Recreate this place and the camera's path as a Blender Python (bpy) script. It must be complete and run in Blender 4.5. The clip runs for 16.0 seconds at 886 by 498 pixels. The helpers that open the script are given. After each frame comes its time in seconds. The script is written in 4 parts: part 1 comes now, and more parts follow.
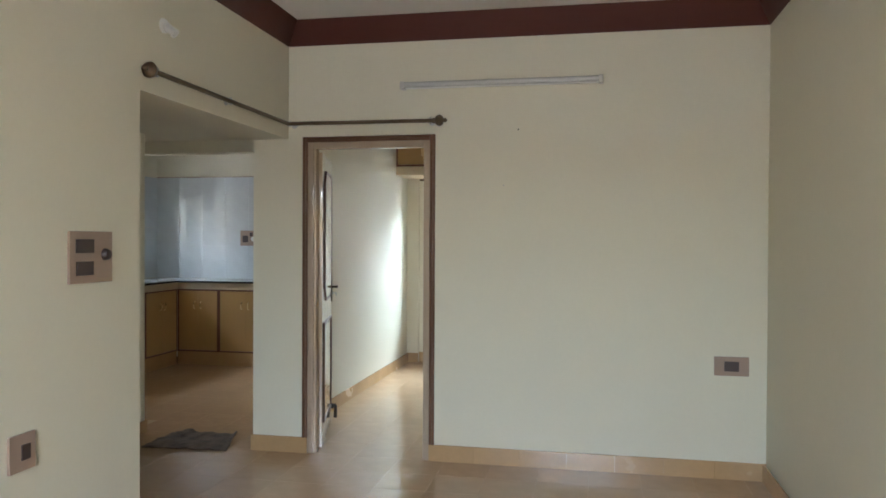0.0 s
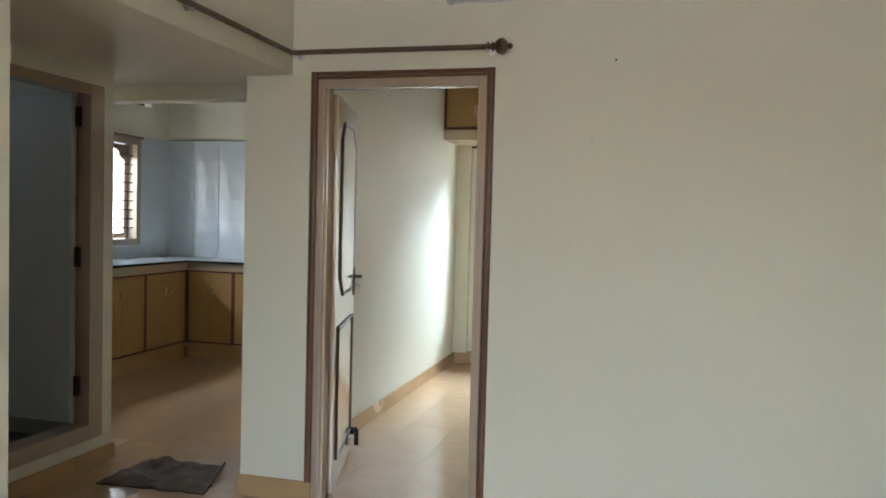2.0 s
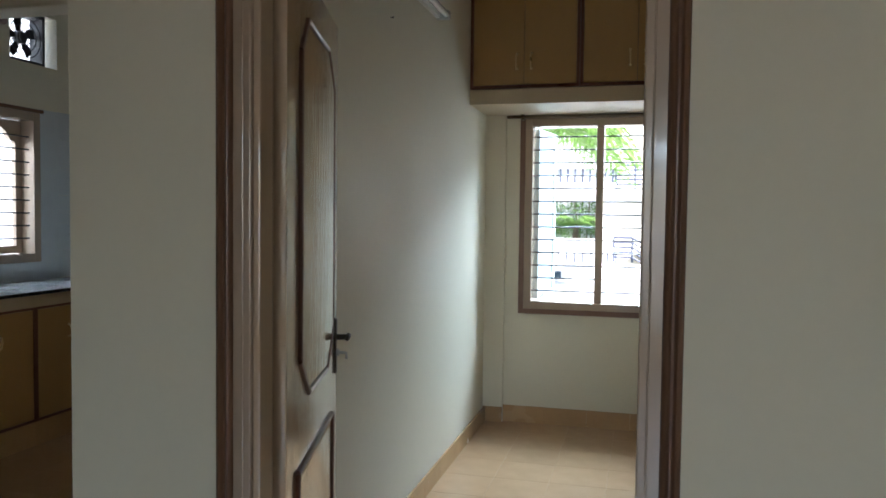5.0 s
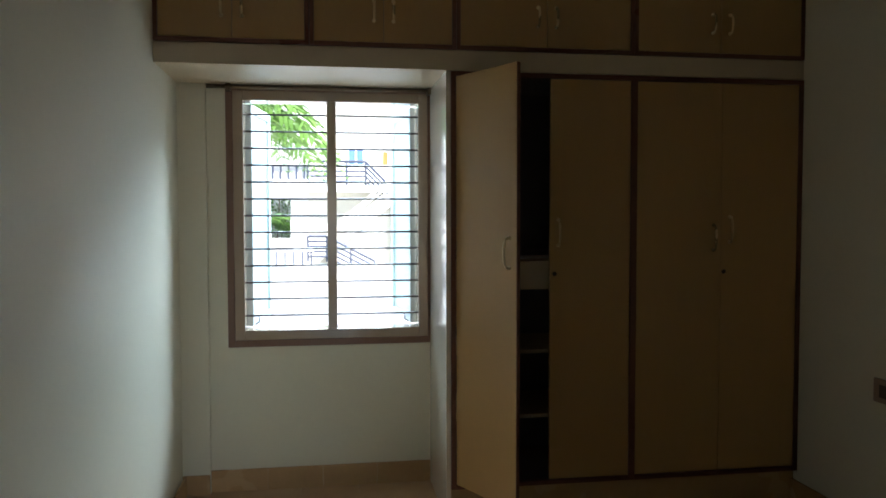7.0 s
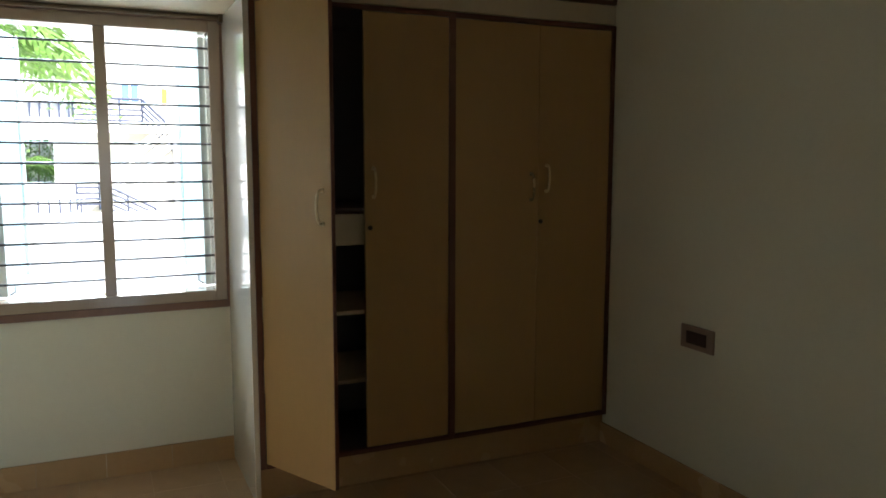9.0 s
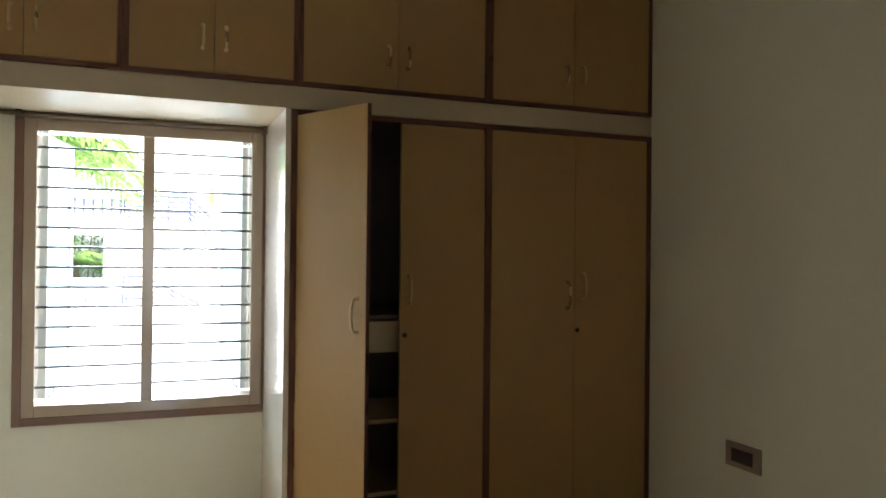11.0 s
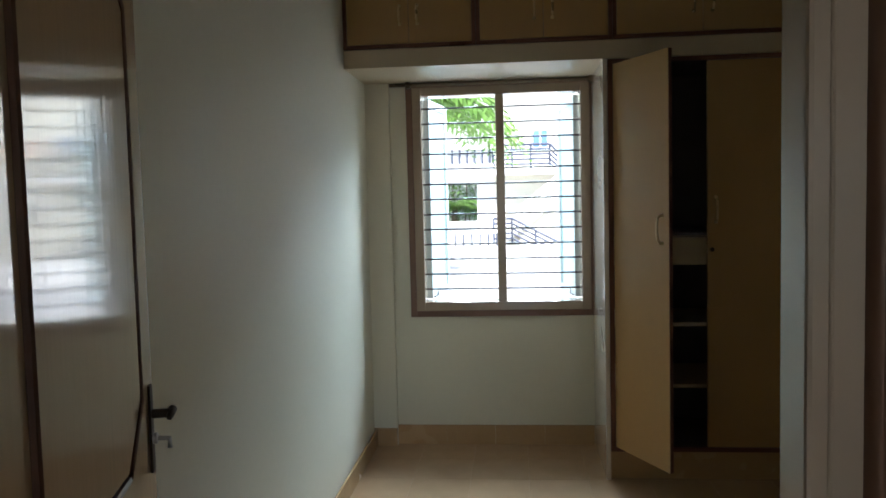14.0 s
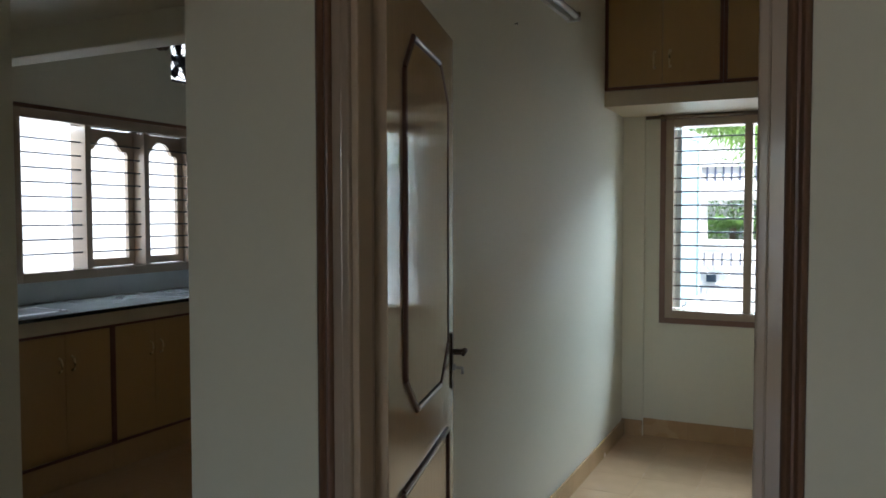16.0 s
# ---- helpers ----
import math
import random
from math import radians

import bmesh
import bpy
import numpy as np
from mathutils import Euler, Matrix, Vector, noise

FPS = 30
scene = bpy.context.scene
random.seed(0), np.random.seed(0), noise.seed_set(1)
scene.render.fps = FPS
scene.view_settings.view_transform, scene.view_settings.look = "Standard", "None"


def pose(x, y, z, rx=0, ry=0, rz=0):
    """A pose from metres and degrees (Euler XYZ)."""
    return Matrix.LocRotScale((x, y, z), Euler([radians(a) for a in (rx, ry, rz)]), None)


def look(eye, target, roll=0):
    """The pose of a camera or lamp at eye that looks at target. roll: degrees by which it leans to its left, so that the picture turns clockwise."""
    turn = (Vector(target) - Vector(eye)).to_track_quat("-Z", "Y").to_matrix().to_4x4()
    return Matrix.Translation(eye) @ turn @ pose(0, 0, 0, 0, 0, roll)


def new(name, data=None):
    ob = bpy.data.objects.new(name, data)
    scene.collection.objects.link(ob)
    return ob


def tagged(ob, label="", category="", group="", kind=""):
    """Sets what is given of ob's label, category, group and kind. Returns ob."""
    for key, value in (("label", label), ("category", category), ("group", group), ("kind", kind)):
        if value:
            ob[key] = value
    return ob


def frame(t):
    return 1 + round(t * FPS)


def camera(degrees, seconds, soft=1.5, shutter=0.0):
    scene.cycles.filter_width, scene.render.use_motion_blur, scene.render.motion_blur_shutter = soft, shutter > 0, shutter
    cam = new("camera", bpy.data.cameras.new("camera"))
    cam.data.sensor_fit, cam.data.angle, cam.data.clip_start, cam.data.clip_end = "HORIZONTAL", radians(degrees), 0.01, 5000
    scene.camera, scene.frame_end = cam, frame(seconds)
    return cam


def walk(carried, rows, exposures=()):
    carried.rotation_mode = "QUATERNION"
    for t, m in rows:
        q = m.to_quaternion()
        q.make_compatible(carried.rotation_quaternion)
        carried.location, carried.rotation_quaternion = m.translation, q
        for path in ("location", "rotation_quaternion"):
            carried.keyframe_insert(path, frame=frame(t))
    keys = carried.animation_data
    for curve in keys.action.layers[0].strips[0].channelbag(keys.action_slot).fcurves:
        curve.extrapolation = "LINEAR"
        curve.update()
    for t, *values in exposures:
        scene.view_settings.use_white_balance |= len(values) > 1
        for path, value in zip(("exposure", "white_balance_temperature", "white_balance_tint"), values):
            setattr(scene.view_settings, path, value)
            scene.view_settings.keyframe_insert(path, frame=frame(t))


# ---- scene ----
cam = camera(60.1, 16.0, soft=1.7)
PATH = [
    (0, (1.919, -4.863, 1.438), (1.532, -2.901, 1.414), 0.3),
    (0.5, (1.87, -4.538, 1.459), (1.453, -2.582, 1.42), 1.4),
    (1, (1.755, -4.186, 1.44), (1.32, -2.235, 1.382), 1.7),
    (1.5, (1.693, -3.832, 1.429), (1.217, -1.89, 1.356), 1.4),
    (2, (1.607, -3.457, 1.424), (1.09, -1.526, 1.346), 1.5),
    (2.5, (1.471, -3.13, 1.435), (0.935, -1.206, 1.34), 0.6),
    (3, (1.401, -2.719, 1.444), (0.812, -0.81, 1.344), 1.1),
    (5.5, (0.715, -1.071, 1.449), (0.283, 0.88, 1.367), 0.6),
    (6, (0.625, -0.745, 1.445), (0.334, 1.232, 1.361), 1.2),
    (6.5, (0.517, -0.483, 1.458), (0.477, 1.515, 1.372), 0.9),
    (7, (0.511, -0.217, 1.471), (0.814, 1.757, 1.382), -0.1),
    (7.5, (0.53, -0.031, 1.476), (1.074, 1.892, 1.407), 0.2),
    (8, (0.527, 0.093, 1.494), (1.299, 1.936, 1.424), 0.3),
    (8.5, (0.518, 0.13, 1.477), (1.373, 1.931, 1.325), 0.1),
    (8.7, (0.512, 0.141, 1.482), (1.344, 1.944, 1.246), 0.2),
    (10.8, (0.518, 0.14, 1.555), (1.254, 1.997, 1.454), 0.6),
    (11, (0.532, 0.147, 1.546), (1.258, 2.01, 1.559), 0.6),
    (11.5, (0.521, 0.124, 1.558), (1.235, 1.981, 1.765), -0.1),
    (12, (0.54, 0.087, 1.568), (1.22, 1.939, 1.896), -0.9),
    (12.5, (0.566, 0.031, 1.554), (1.107, 1.951, 1.703), -1.4),
    (13, (0.585, -0.108, 1.523), (0.919, 1.864, 1.49), -1.5),
    (13.5, (0.601, -0.336, 1.509), (0.636, 1.66, 1.395), -1.7),
    (14, (0.623, -0.574, 1.468), (0.436, 1.413, 1.339), -1.4),
    (14.5, (0.713, -0.779, 1.482), (0.188, 1.148, 1.371), -0.8),
    (15, (0.779, -0.995, 1.482), (0.146, 0.9, 1.387), -0.1),
    (15.5, (0.837, -1.178, 1.477), (0.128, 0.69, 1.397), 0.1),
    (16, (0.909, -1.306, 1.484), (0.044, 0.495, 1.4), -0.1),
]
# seconds, stops, kelvin, tint
EXPOSURES = [(0.0, 2.97, 6000, 12), (1.5, 3.0, 6000, 12), (3.0, 3.03, 6000, 12), (5.5, 1.8, 5850, 12), (7.0, 1.6, 5850, 9), (8.5, 1.8, 6050, 9), (10.8, 2.7, 6200, 13), (12.0, 2.55, 6200, 13), (12.5, 2.4, 6200, 12), (13.0, 1.8, 5950, 9), (13.5, 1.6, 5850, 9), (14.5, 1.55, 5800, 10), (16.0, 1.5, 5850, 10)]
walk(cam, [(t, look(eye, target, roll)) for t, eye, target, roll in PATH], EXPOSURES)

# ---- world, sun, large lights ----
world = bpy.data.worlds.new("sky")
scene.world = world
world.use_nodes = True
wn = world.node_tree.nodes
sky = wn.new("ShaderNodeTexSky")
sky.sky_type, sky.sun_disc = "NISHITA", False
sky.sun_elevation, sky.sun_rotation = radians(52), radians(150)
wn["Background"].inputs["Strength"].default_value = 0.11
world.node_tree.links.new(sky.outputs[0], wn["Background"].inputs["Color"])

sun = new("sun", bpy.data.lights.new("sun", "SUN"))
sun.data.energy, sun.data.angle, sun.data.color = 4.0, radians(0.5), (1.0, 0.97, 0.92)
sun.matrix_world = look((0.5 * 30, -0.866 * 30, 38), (0, 0, 0))

# lamps added to stand in for daylight: (middle, aim, width, height, watts, colour)
DAYLIGHT_FILL = (
    ((1.75, -7.03, 0.98), (2.1, 0, 0.2), 1.9, 1.4, 0.3, (0.84, 0.94, 0.98)),  # added in the unseen large opening at the living room's far end
    ((1.9, -9.45, 2.66), (2.1, 0, 0.5), 1.9, 0.72, 32.0, (0.76, 0.91, 1.0)),  # added under the unseen balcony roof beyond it, standing in for sky
    ((1.1, 6.0, 3.4), (0.2, 3.4, 0.8), 2.8, 1.3, 235.0, (0.74, 0.91, 1.0)),  # added out of view above the bedroom window, standing in for sky
    ((-3.78, 2.42, 2.26), (-2.0, 2.42, 0.8), 1.5, 0.34, 16.0, (0.80, 0.93, 1.0)),  # added under the kitchen sunshade, standing in for sky
    ((-2.86, -0.9, 2.2), (-1.9, -0.9, 1.0), 0.5, 0.34, 0.3, (0.80, 0.93, 1.0)),  # added bathroom fill; no ventilator is built for it
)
for eye, aim, wide, high, watts, colour in DAYLIGHT_FILL:
    lamp = new("daylight_fill", bpy.data.lights.new("daylight_fill", "AREA"))
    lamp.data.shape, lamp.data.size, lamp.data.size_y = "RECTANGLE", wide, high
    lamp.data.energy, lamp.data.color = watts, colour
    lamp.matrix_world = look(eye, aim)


# ---- materials ----
def mat(name, col, rough=0.5, var=0.08, scale=6.0, fine=60.0, bump=0.0, metal=0.0, spec=0.5, coat=0.0, stretch=(1, 1, 1), rand=0.0, rvar=0.08, coords="Object"):
    """Painted, wooden or stone surface: two scales of tone, roughness wear and fine relief."""
    m = bpy.data.materials.new(name)
    m.use_nodes = True
    n, l = m.node_tree.nodes, m.node_tree.links
    b = n["Principled BSDF"]
    b.inputs["Metallic"].default_value = metal
    b.inputs["Specular IOR Level"].default_value = spec
    b.inputs["Coat Weight"].default_value = coat
    b.inputs["Coat Roughness"].default_value = 0.08
    tc, mp = n.new("ShaderNodeTexCoord"), n.new("ShaderNodeMapping")
    mp.inputs["Scale"].default_value = stretch
    l.new(tc.outputs[coords], mp.inputs["Vector"])
    big, small = n.new("ShaderNodeTexNoise"), n.new("ShaderNodeTexNoise")
    big.inputs["Scale"].default_value, big.inputs["Detail"].default_value = scale, 4
    small.inputs["Scale"].default_value, small.inputs["Detail"].default_value = fine, 3
    for t in (big, small):
        l.new(mp.outputs[0], t.inputs["Vector"])
    mix = n.new("ShaderNodeMath")
    mix.operation = "MULTIPLY_ADD"
    l.new(small.outputs["Fac"], mix.inputs[0])
    mix.inputs[1].default_value = 0.45
    l.new(big.outputs["Fac"], mix.inputs[2])
    ramp = n.new("ShaderNodeMapRange")
    ramp.inputs["From Min"].default_value, ramp.inputs["From Max"].default_value = 0.35, 1.1
    ramp.inputs["To Min"].default_value, ramp.inputs["To Max"].default_value = 1 - var, 1 + var
    l.new(mix.outputs[0], ramp.inputs["Value"])
    tone = ramp.outputs[0]
    if rand:
        oi, rr, mu = n.new("ShaderNodeObjectInfo"), n.new("ShaderNodeMapRange"), n.new("ShaderNodeMath")
        rr.inputs["To Min"].default_value, rr.inputs["To Max"].default_value = 1 - rand, 1 + rand
        mu.operation = "MULTIPLY"
        l.new(oi.outputs["Random"], rr.inputs["Value"])
        l.new(tone, mu.inputs[0])
        l.new(rr.outputs[0], mu.inputs[1])
        tone = mu.outputs[0]
    sc = n.new("ShaderNodeVectorMath")
    sc.operation = "SCALE"
    sc.inputs[0].default_value = col
    l.new(tone, sc.inputs["Scale"])
    l.new(sc.outputs[0], b.inputs["Base Color"])
    r2 = n.new("ShaderNodeMapRange")
    r2.inputs["From Min"].default_value, r2.inputs["From Max"].default_value = 0.3, 0.7
    r2.inputs["To Min"].default_value, r2.inputs["To Max"].default_value = max(0.02, rough - rvar), min(1, rough + rvar)
    l.new(big.outputs["Fac"], r2.inputs["Value"])
    l.new(r2.outputs[0], b.inputs["Roughness"])
    if bump:
        bp = n.new("ShaderNodeBump")
        bp.inputs["Strength"].default_value, bp.inputs["Distance"].default_value = bump, 0.004
        l.new(mix.outputs[0], bp.inputs["Height"])
        l.new(bp.outputs[0], b.inputs["Normal"])
    return m


def glass(name, col, rough=0.02, through_light=1.0):
    m = bpy.data.materials.new(name)
    m.use_nodes = True
    b = m.node_tree.nodes["Principled BSDF"]
    b.inputs["Base Color"].default_value = (*col, 1)
    b.inputs["Roughness"].default_value = rough
    b.inputs["Transmission Weight"].default_value = through_light
    b.inputs["IOR"].default_value = 1.45
    return m


M_WALL = mat("cream_wall_paint", (0.77, 0.725, 0.585), 0.55, 0.035, 1.6, 40, 0.06, spec=0.35)
M_CEIL = mat("white_ceiling_paint", (0.78, 0.76, 0.74), 0.8, 0.03, 2, 50, 0.05)
M_MAROON = mat("maroon_cornice_paint", (0.085, 0.018, 0.012), 0.45, 0.12, 3, 40, 0.05)
M_TRIM = mat("brown_trim_paint", (0.165, 0.082, 0.046), 0.36, 0.10, 9, 50, 0.05, spec=0.4, coat=0.15, stretch=(1, 1, 0.5), rvar=0.03)
M_WTRIM = mat("brown_window_trim_paint", (0.20, 0.105, 0.07), 0.35, 0.08, 9, 50, 0.08, coat=0.2, rvar=0.05)
M_FRAME = mat("glossy_cream_enamel", (0.43, 0.33, 0.245), 0.16, 0.06, 4, 14, 0.22, spec=0.5, coat=0.5, stretch=(1, 1, 0.4), rvar=0.04)
M_LEAF = mat("glossy_beige_door_enamel", (0.56, 0.425, 0.30), 0.07, 0.06, 3, 65, 0.34, coat=0.7, stretch=(1, 1, 0.07), rvar=0.03)
M_DARKLINE = mat("dark_brown_moulding", (0.10, 0.04, 0.025), 0.3, 0.06, 8, 60, 0.03, rvar=0.02)
M_WOOD = mat("tan_laminate", (0.455, 0.278, 0.108), 0.33, 0.06, 2.0, 40, 0.02, stretch=(1, 1, 0.25), rand=0.03, rvar=0.015)
M_WOODTRIM = mat("reddish_brown_lipping", (0.14, 0.05, 0.03), 0.35, 0.08, 6, 50, 0.04)
M_LIP = mat("cream_laminate", (0.57, 0.46, 0.31), 0.4, 0.06, 3, 30, 0.03)
M_SIDE = mat("glossy_white_laminate", (0.70, 0.62, 0.52), 0.15, 0.03, 3, 25, 0.03, coat=0.6, rvar=0.03)
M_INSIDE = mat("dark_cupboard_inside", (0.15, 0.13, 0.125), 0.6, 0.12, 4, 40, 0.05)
M_TILE = mat("tan_floor_tile", (0.50, 0.325, 0.19), 0.14, 0.08, 3.2, 45, 0.03, rand=0.025, rvar=0.06, coords="Generated")
M_TILE_W = mat("tan_floor_tile_run", (0.50, 0.325, 0.19), 0.14, 0.09, 1.2, 30, 0.03, rvar=0.06)
# Floor grout lightened: the joints' glints are put into its colour.
M_GROUT = mat("glint_toned_grout", (0.62, 0.45, 0.28), 0.2, 0.06, 5, 60, 0.03)
M_WGROUT = mat("white_grout", (0.55, 0.58, 0.60), 0.4, 0.05, 5, 60)
M_SKIRT = mat("ochre_skirting_tile", (0.50, 0.32, 0.16), 0.22, 0.10, 4, 40, 0.03, rand=0.05)
M_DADO = mat("white_wall_tile", (0.62, 0.66, 0.68), 0.035, 0.05, 8, 60, 0.0, rvar=0.01, rand=0.015)
M_COUNTER = mat("polished_pale_stone", (0.45, 0.47, 0.47), 0.10, 0.12, 12, 120, 0.02, rvar=0.03)
M_COUNTEREDGE = mat("black_stone_edge", (0.02, 0.02, 0.02), 0.2, 0.2, 12, 90)
M_BRASS = mat("pale_brass", (0.72, 0.56, 0.31), 0.3, 0.08, 10, 80, metal=0.6)
M_BRONZE = mat("antique_bronze", (0.045, 0.03, 0.02), 0.42, 0.2, 12, 90, 0.05, metal=0.1, spec=0.4)
M_RODBROWN = mat("brown_rod_enamel", (0.135, 0.092, 0.052), 0.35, 0.2, 12, 90, 0.05, metal=0.35, spec=0.5)
M_STEEL = mat("brushed_steel", (0.55, 0.55, 0.55), 0.3, 0.06, 8, 90, metal=1.0)
M_BAR = mat("black_painted_iron", (0.03, 0.028, 0.028), 0.45, 0.2, 10, 80)
M_PLATE = mat("brown_switch_plate", (0.36, 0.255, 0.195), 0.35, 0.06, 8, 60)
M_SWITCH = mat("dark_switch_plastic", (0.065, 0.04, 0.035), 0.35, 0.1, 8, 60)
M_WHITEPL = mat("white_plastic", (0.75, 0.74, 0.70), 0.35, 0.04, 8, 60)
M_TUBE = mat("unlit_tube_glass", (0.66, 0.65, 0.62), 0.15, 0.03, 8, 60, coat=0.5)
M_CAP = mat("metal_end_cap", (0.6, 0.58, 0.54), 0.35, 0.05, 8, 60, metal=0.8)
M_MAT = mat("worn_doormat_cloth", (0.125, 0.088, 0.062), 0.95, 0.8, 9, 130, 0.9)
M_GREYDOOR = mat("grey_bathroom_door", (0.50, 0.49, 0.46), 0.45, 0.06, 3, 30, 0.03)
M_BATHTILE = mat("blue_grey_bathroom_tile", (0.45, 0.50, 0.53), 0.25, 0.08, 4, 40)
M_DARKFLOOR = mat("dark_bathroom_floor", (0.07, 0.065, 0.06), 0.4, 0.15, 6, 60, 0.1)
M_FAN = mat("pale_green_fan_enamel", (0.42, 0.47, 0.33), 0.35, 0.05, 6, 50)
M_BLACK = mat("black_rubber", (0.012, 0.012, 0.012), 0.6, 0.2, 12, 90)
M_RENDER = mat("white_masonry_paint", (0.80, 0.78, 0.74), 0.8, 0.06, 0.8, 12, 0.2)
# Casement colour lightened to carry the light from behind.
M_CASE = mat("backlit_casement_tone", (0.74, 0.80, 0.80), 0.4, 0.05, 6, 50, 0.05)
M_BEIGE = mat("beige_masonry_paint", (0.74, 0.70, 0.58), 0.8, 0.07, 0.8, 12, 0.2)
M_GROUND = mat("pale_concrete_ground", (0.58, 0.56, 0.53), 0.9, 0.15, 0.4, 9, 0.4)
M_RAIL = mat("blue_grey_railing", (0.05, 0.06, 0.10), 0.5, 0.1, 6, 40)
M_FROND = mat("palm_leaf", (0.15, 0.27, 0.05), 0.5, 0.35, 1.5, 20, spec=0.4)
M_BARK = mat("palm_bark", (0.20, 0.15, 0.10), 0.9, 0.3, 5, 30, 0.8)
M_ORANGE = mat("orange_cloth", (0.75, 0.20, 0.05), 0.9, 0.15, 6, 60, 0.3)
M_FROST = glass("frosted_pane", (0.80, 0.95, 0.97), 0.55, 0.55)
M_DARKGLASS = mat("dark_window_glass", (0.03, 0.05, 0.07), 0.08, 0.1, 2, 10)
M_BLUEGLASS = mat("blue_curtained_glass", (0.12, 0.22, 0.40), 0.2, 0.1, 2, 10)


# ---- mesh helpers ----
def box(bm, x0, x1, y0, y1, z0, z1, bevel=0.0):
    a = bmesh.ops.create_cube(bm, size=1.0, matrix=Matrix.LocRotScale(((x0 + x1) / 2, (y0 + y1) / 2, (z0 + z1) / 2), None, (x1 - x0, y1 - y0, z1 - z0)))
    if bevel:
        es = list({e for v in a["verts"] for e in v.link_edges})
        bmesh.ops.bevel(bm, geom=es, offset=bevel, segments=2, profile=0.6, affect="EDGES")
    return bm


def boxes(*rows, bevel=0.0):
    bm = bmesh.new()
    for r in rows:
        box(bm, *r, bevel=bevel)
    return bm


def tube(bm, pts, r, seg=8, r_end=None):
    """A round bar along points, closed at both ends."""
    pts = [Vector(p) for p in pts]
    rings = []
    for i, p in enumerate(pts):
        d = (pts[min(i + 1, len(pts) - 1)] - pts[max(i - 1, 0)]).normalized()
        a = d.cross(Vector((0, 0, 1)) if abs(d.z) < 0.9 else Vector((1, 0, 0))).normalized()
        b = d.cross(a)
        rr = r if r_end is None else r + (r_end - r) * i / (len(pts) - 1)
        rings.append([bm.verts.new(p + rr * (a * math.cos(2 * math.pi * k / seg) + b * math.sin(2 * math.pi * k / seg))) for k in range(seg)])
    for u, v in zip(rings, rings[1:]):
        for k in range(seg):
            bm.faces.new((u[k], u[(k + 1) % seg], v[(k + 1) % seg], v[k]))
    bm.faces.new(rings[0][::-1])
    bm.faces.new(rings[-1])
    return bm


def lathe(bm, centre, axis, profile, seg=16):
    """A turned shape: (distance along the axis, radius) rows."""
    c, d = Vector(centre), Vector(axis).normalized()
    a = d.cross(Vector((0, 0, 1)) if abs(d.z) < 0.9 else Vector((1, 0, 0))).normalized()
    b = d.cross(a)
    rings = [[bm.verts.new(c + d * h + max(r, 1e-4) * (a * math.cos(2 * math.pi * k / seg) + b * math.sin(2 * math.pi * k / seg))) for k in range(seg)] for h, r in profile]
    for u, v in zip(rings, rings[1:]):
        for k in range(seg):
            bm.faces.new((u[k], u[(k + 1) % seg], v[(k + 1) % seg], v[k]))
    bm.faces.new(rings[0][::-1])
    bm.faces.new(rings[-1])
    return bm


def prism(bm, outline, lift):
    """A flat outline of 3D points thickened along lift."""
    lift = Vector(lift)
    lo = [bm.verts.new(Vector(p)) for p in outline]
    hi = [bm.verts.new(Vector(p) + lift) for p in outline]
    n = len(lo)
    bm.faces.new(lo[::-1])
    bm.faces.new(hi)
    for k in range(n):
        bm.faces.new((lo[k], lo[(k + 1) % n], hi[(k + 1) % n], hi[k]))
    return bm


def mesh_of(name, bm, material, smooth=False):
    bmesh.ops.recalc_face_normals(bm, faces=bm.faces[:])
    me = bpy.data.meshes.new(name)
    bm.to_mesh(me)
    bm.free()
    me.materials.append(material)
    if smooth:
        me.shade_smooth()
        me.set_sharp_from_angle(angle=radians(40))
    return me


def part(name, bm, material, parent, label="", smooth=False):
    ob = new(name, mesh_of(name, bm, material, smooth))
    ob.parent = parent
    if label:
        ob["label"] = label
    return ob


def thing(name, m, label, category, group="", kind=""):
    ob = new(name)
    ob.empty_display_size = 0.1
    ob.matrix_world = m if isinstance(m, Matrix) else pose(*m)
    return tagged(ob, label, category, group, kind)


def solid(name, bm, material, label, category="", kind="structure", smooth=False):
    return tagged(new(name, mesh_of(name, bm, material, smooth)), label, category or name.split("_")[0], kind=kind)


def oblong(x0, x1, z0, z1, w, y0, y1):
    """Four bars of width w round a rectangle in the xz plane."""
    return [(x0, x0 + w, y0, y1, z0, z1), (x1 - w, x1, y0, y1, z0, z1), (x0 + w, x1 - w, y0, y1, z0, z0 + w), (x0 + w, x1 - w, y0, y1, z1 - w, z1)]


# ---- large structure ----
TOP = 3.05
solid("wall_1", boxes((-0.355, 0.04, 0, 0.12, -0.05, TOP), (0.886, 3.10, 0, 0.12, -0.05, TOP), (0.04, 0.886, 0, 0.12, 2.085, TOP)), M_WALL, "cream painted wall with the bedroom doorway", "wall")
solid("wall_2", boxes((-0.355, -0.103, -7.15, -1.72, -0.05, TOP), (-0.355, -0.103, -1.72, 0, 2.11, TOP)), M_WALL, "cream painted living room wall with a wide passage opening", "wall")
solid("wall_3", boxes((2.94, 3.10, -7.15, 0, -0.05, TOP)), M_WALL, "plain cream painted living room side wall", "wall")
solid("wall_4", boxes((-0.103, 0.40, -7.15, -7.0, -0.05, TOP), (2.60, 2.94, -7.15, -7.0, -0.05, TOP), (0.40, 2.60, -7.15, -7.0, -0.05, 0.28), (0.40, 2.60, -7.15, -7.0, 2.22, TOP)), M_WALL, "cream painted wall behind with a large opening", "wall")
solid("wall_5", boxes((-0.355, -0.238, 0.12, 4.10, -0.05, TOP)), M_WALL, "cream painted bedroom wall lit by the window", "wall")
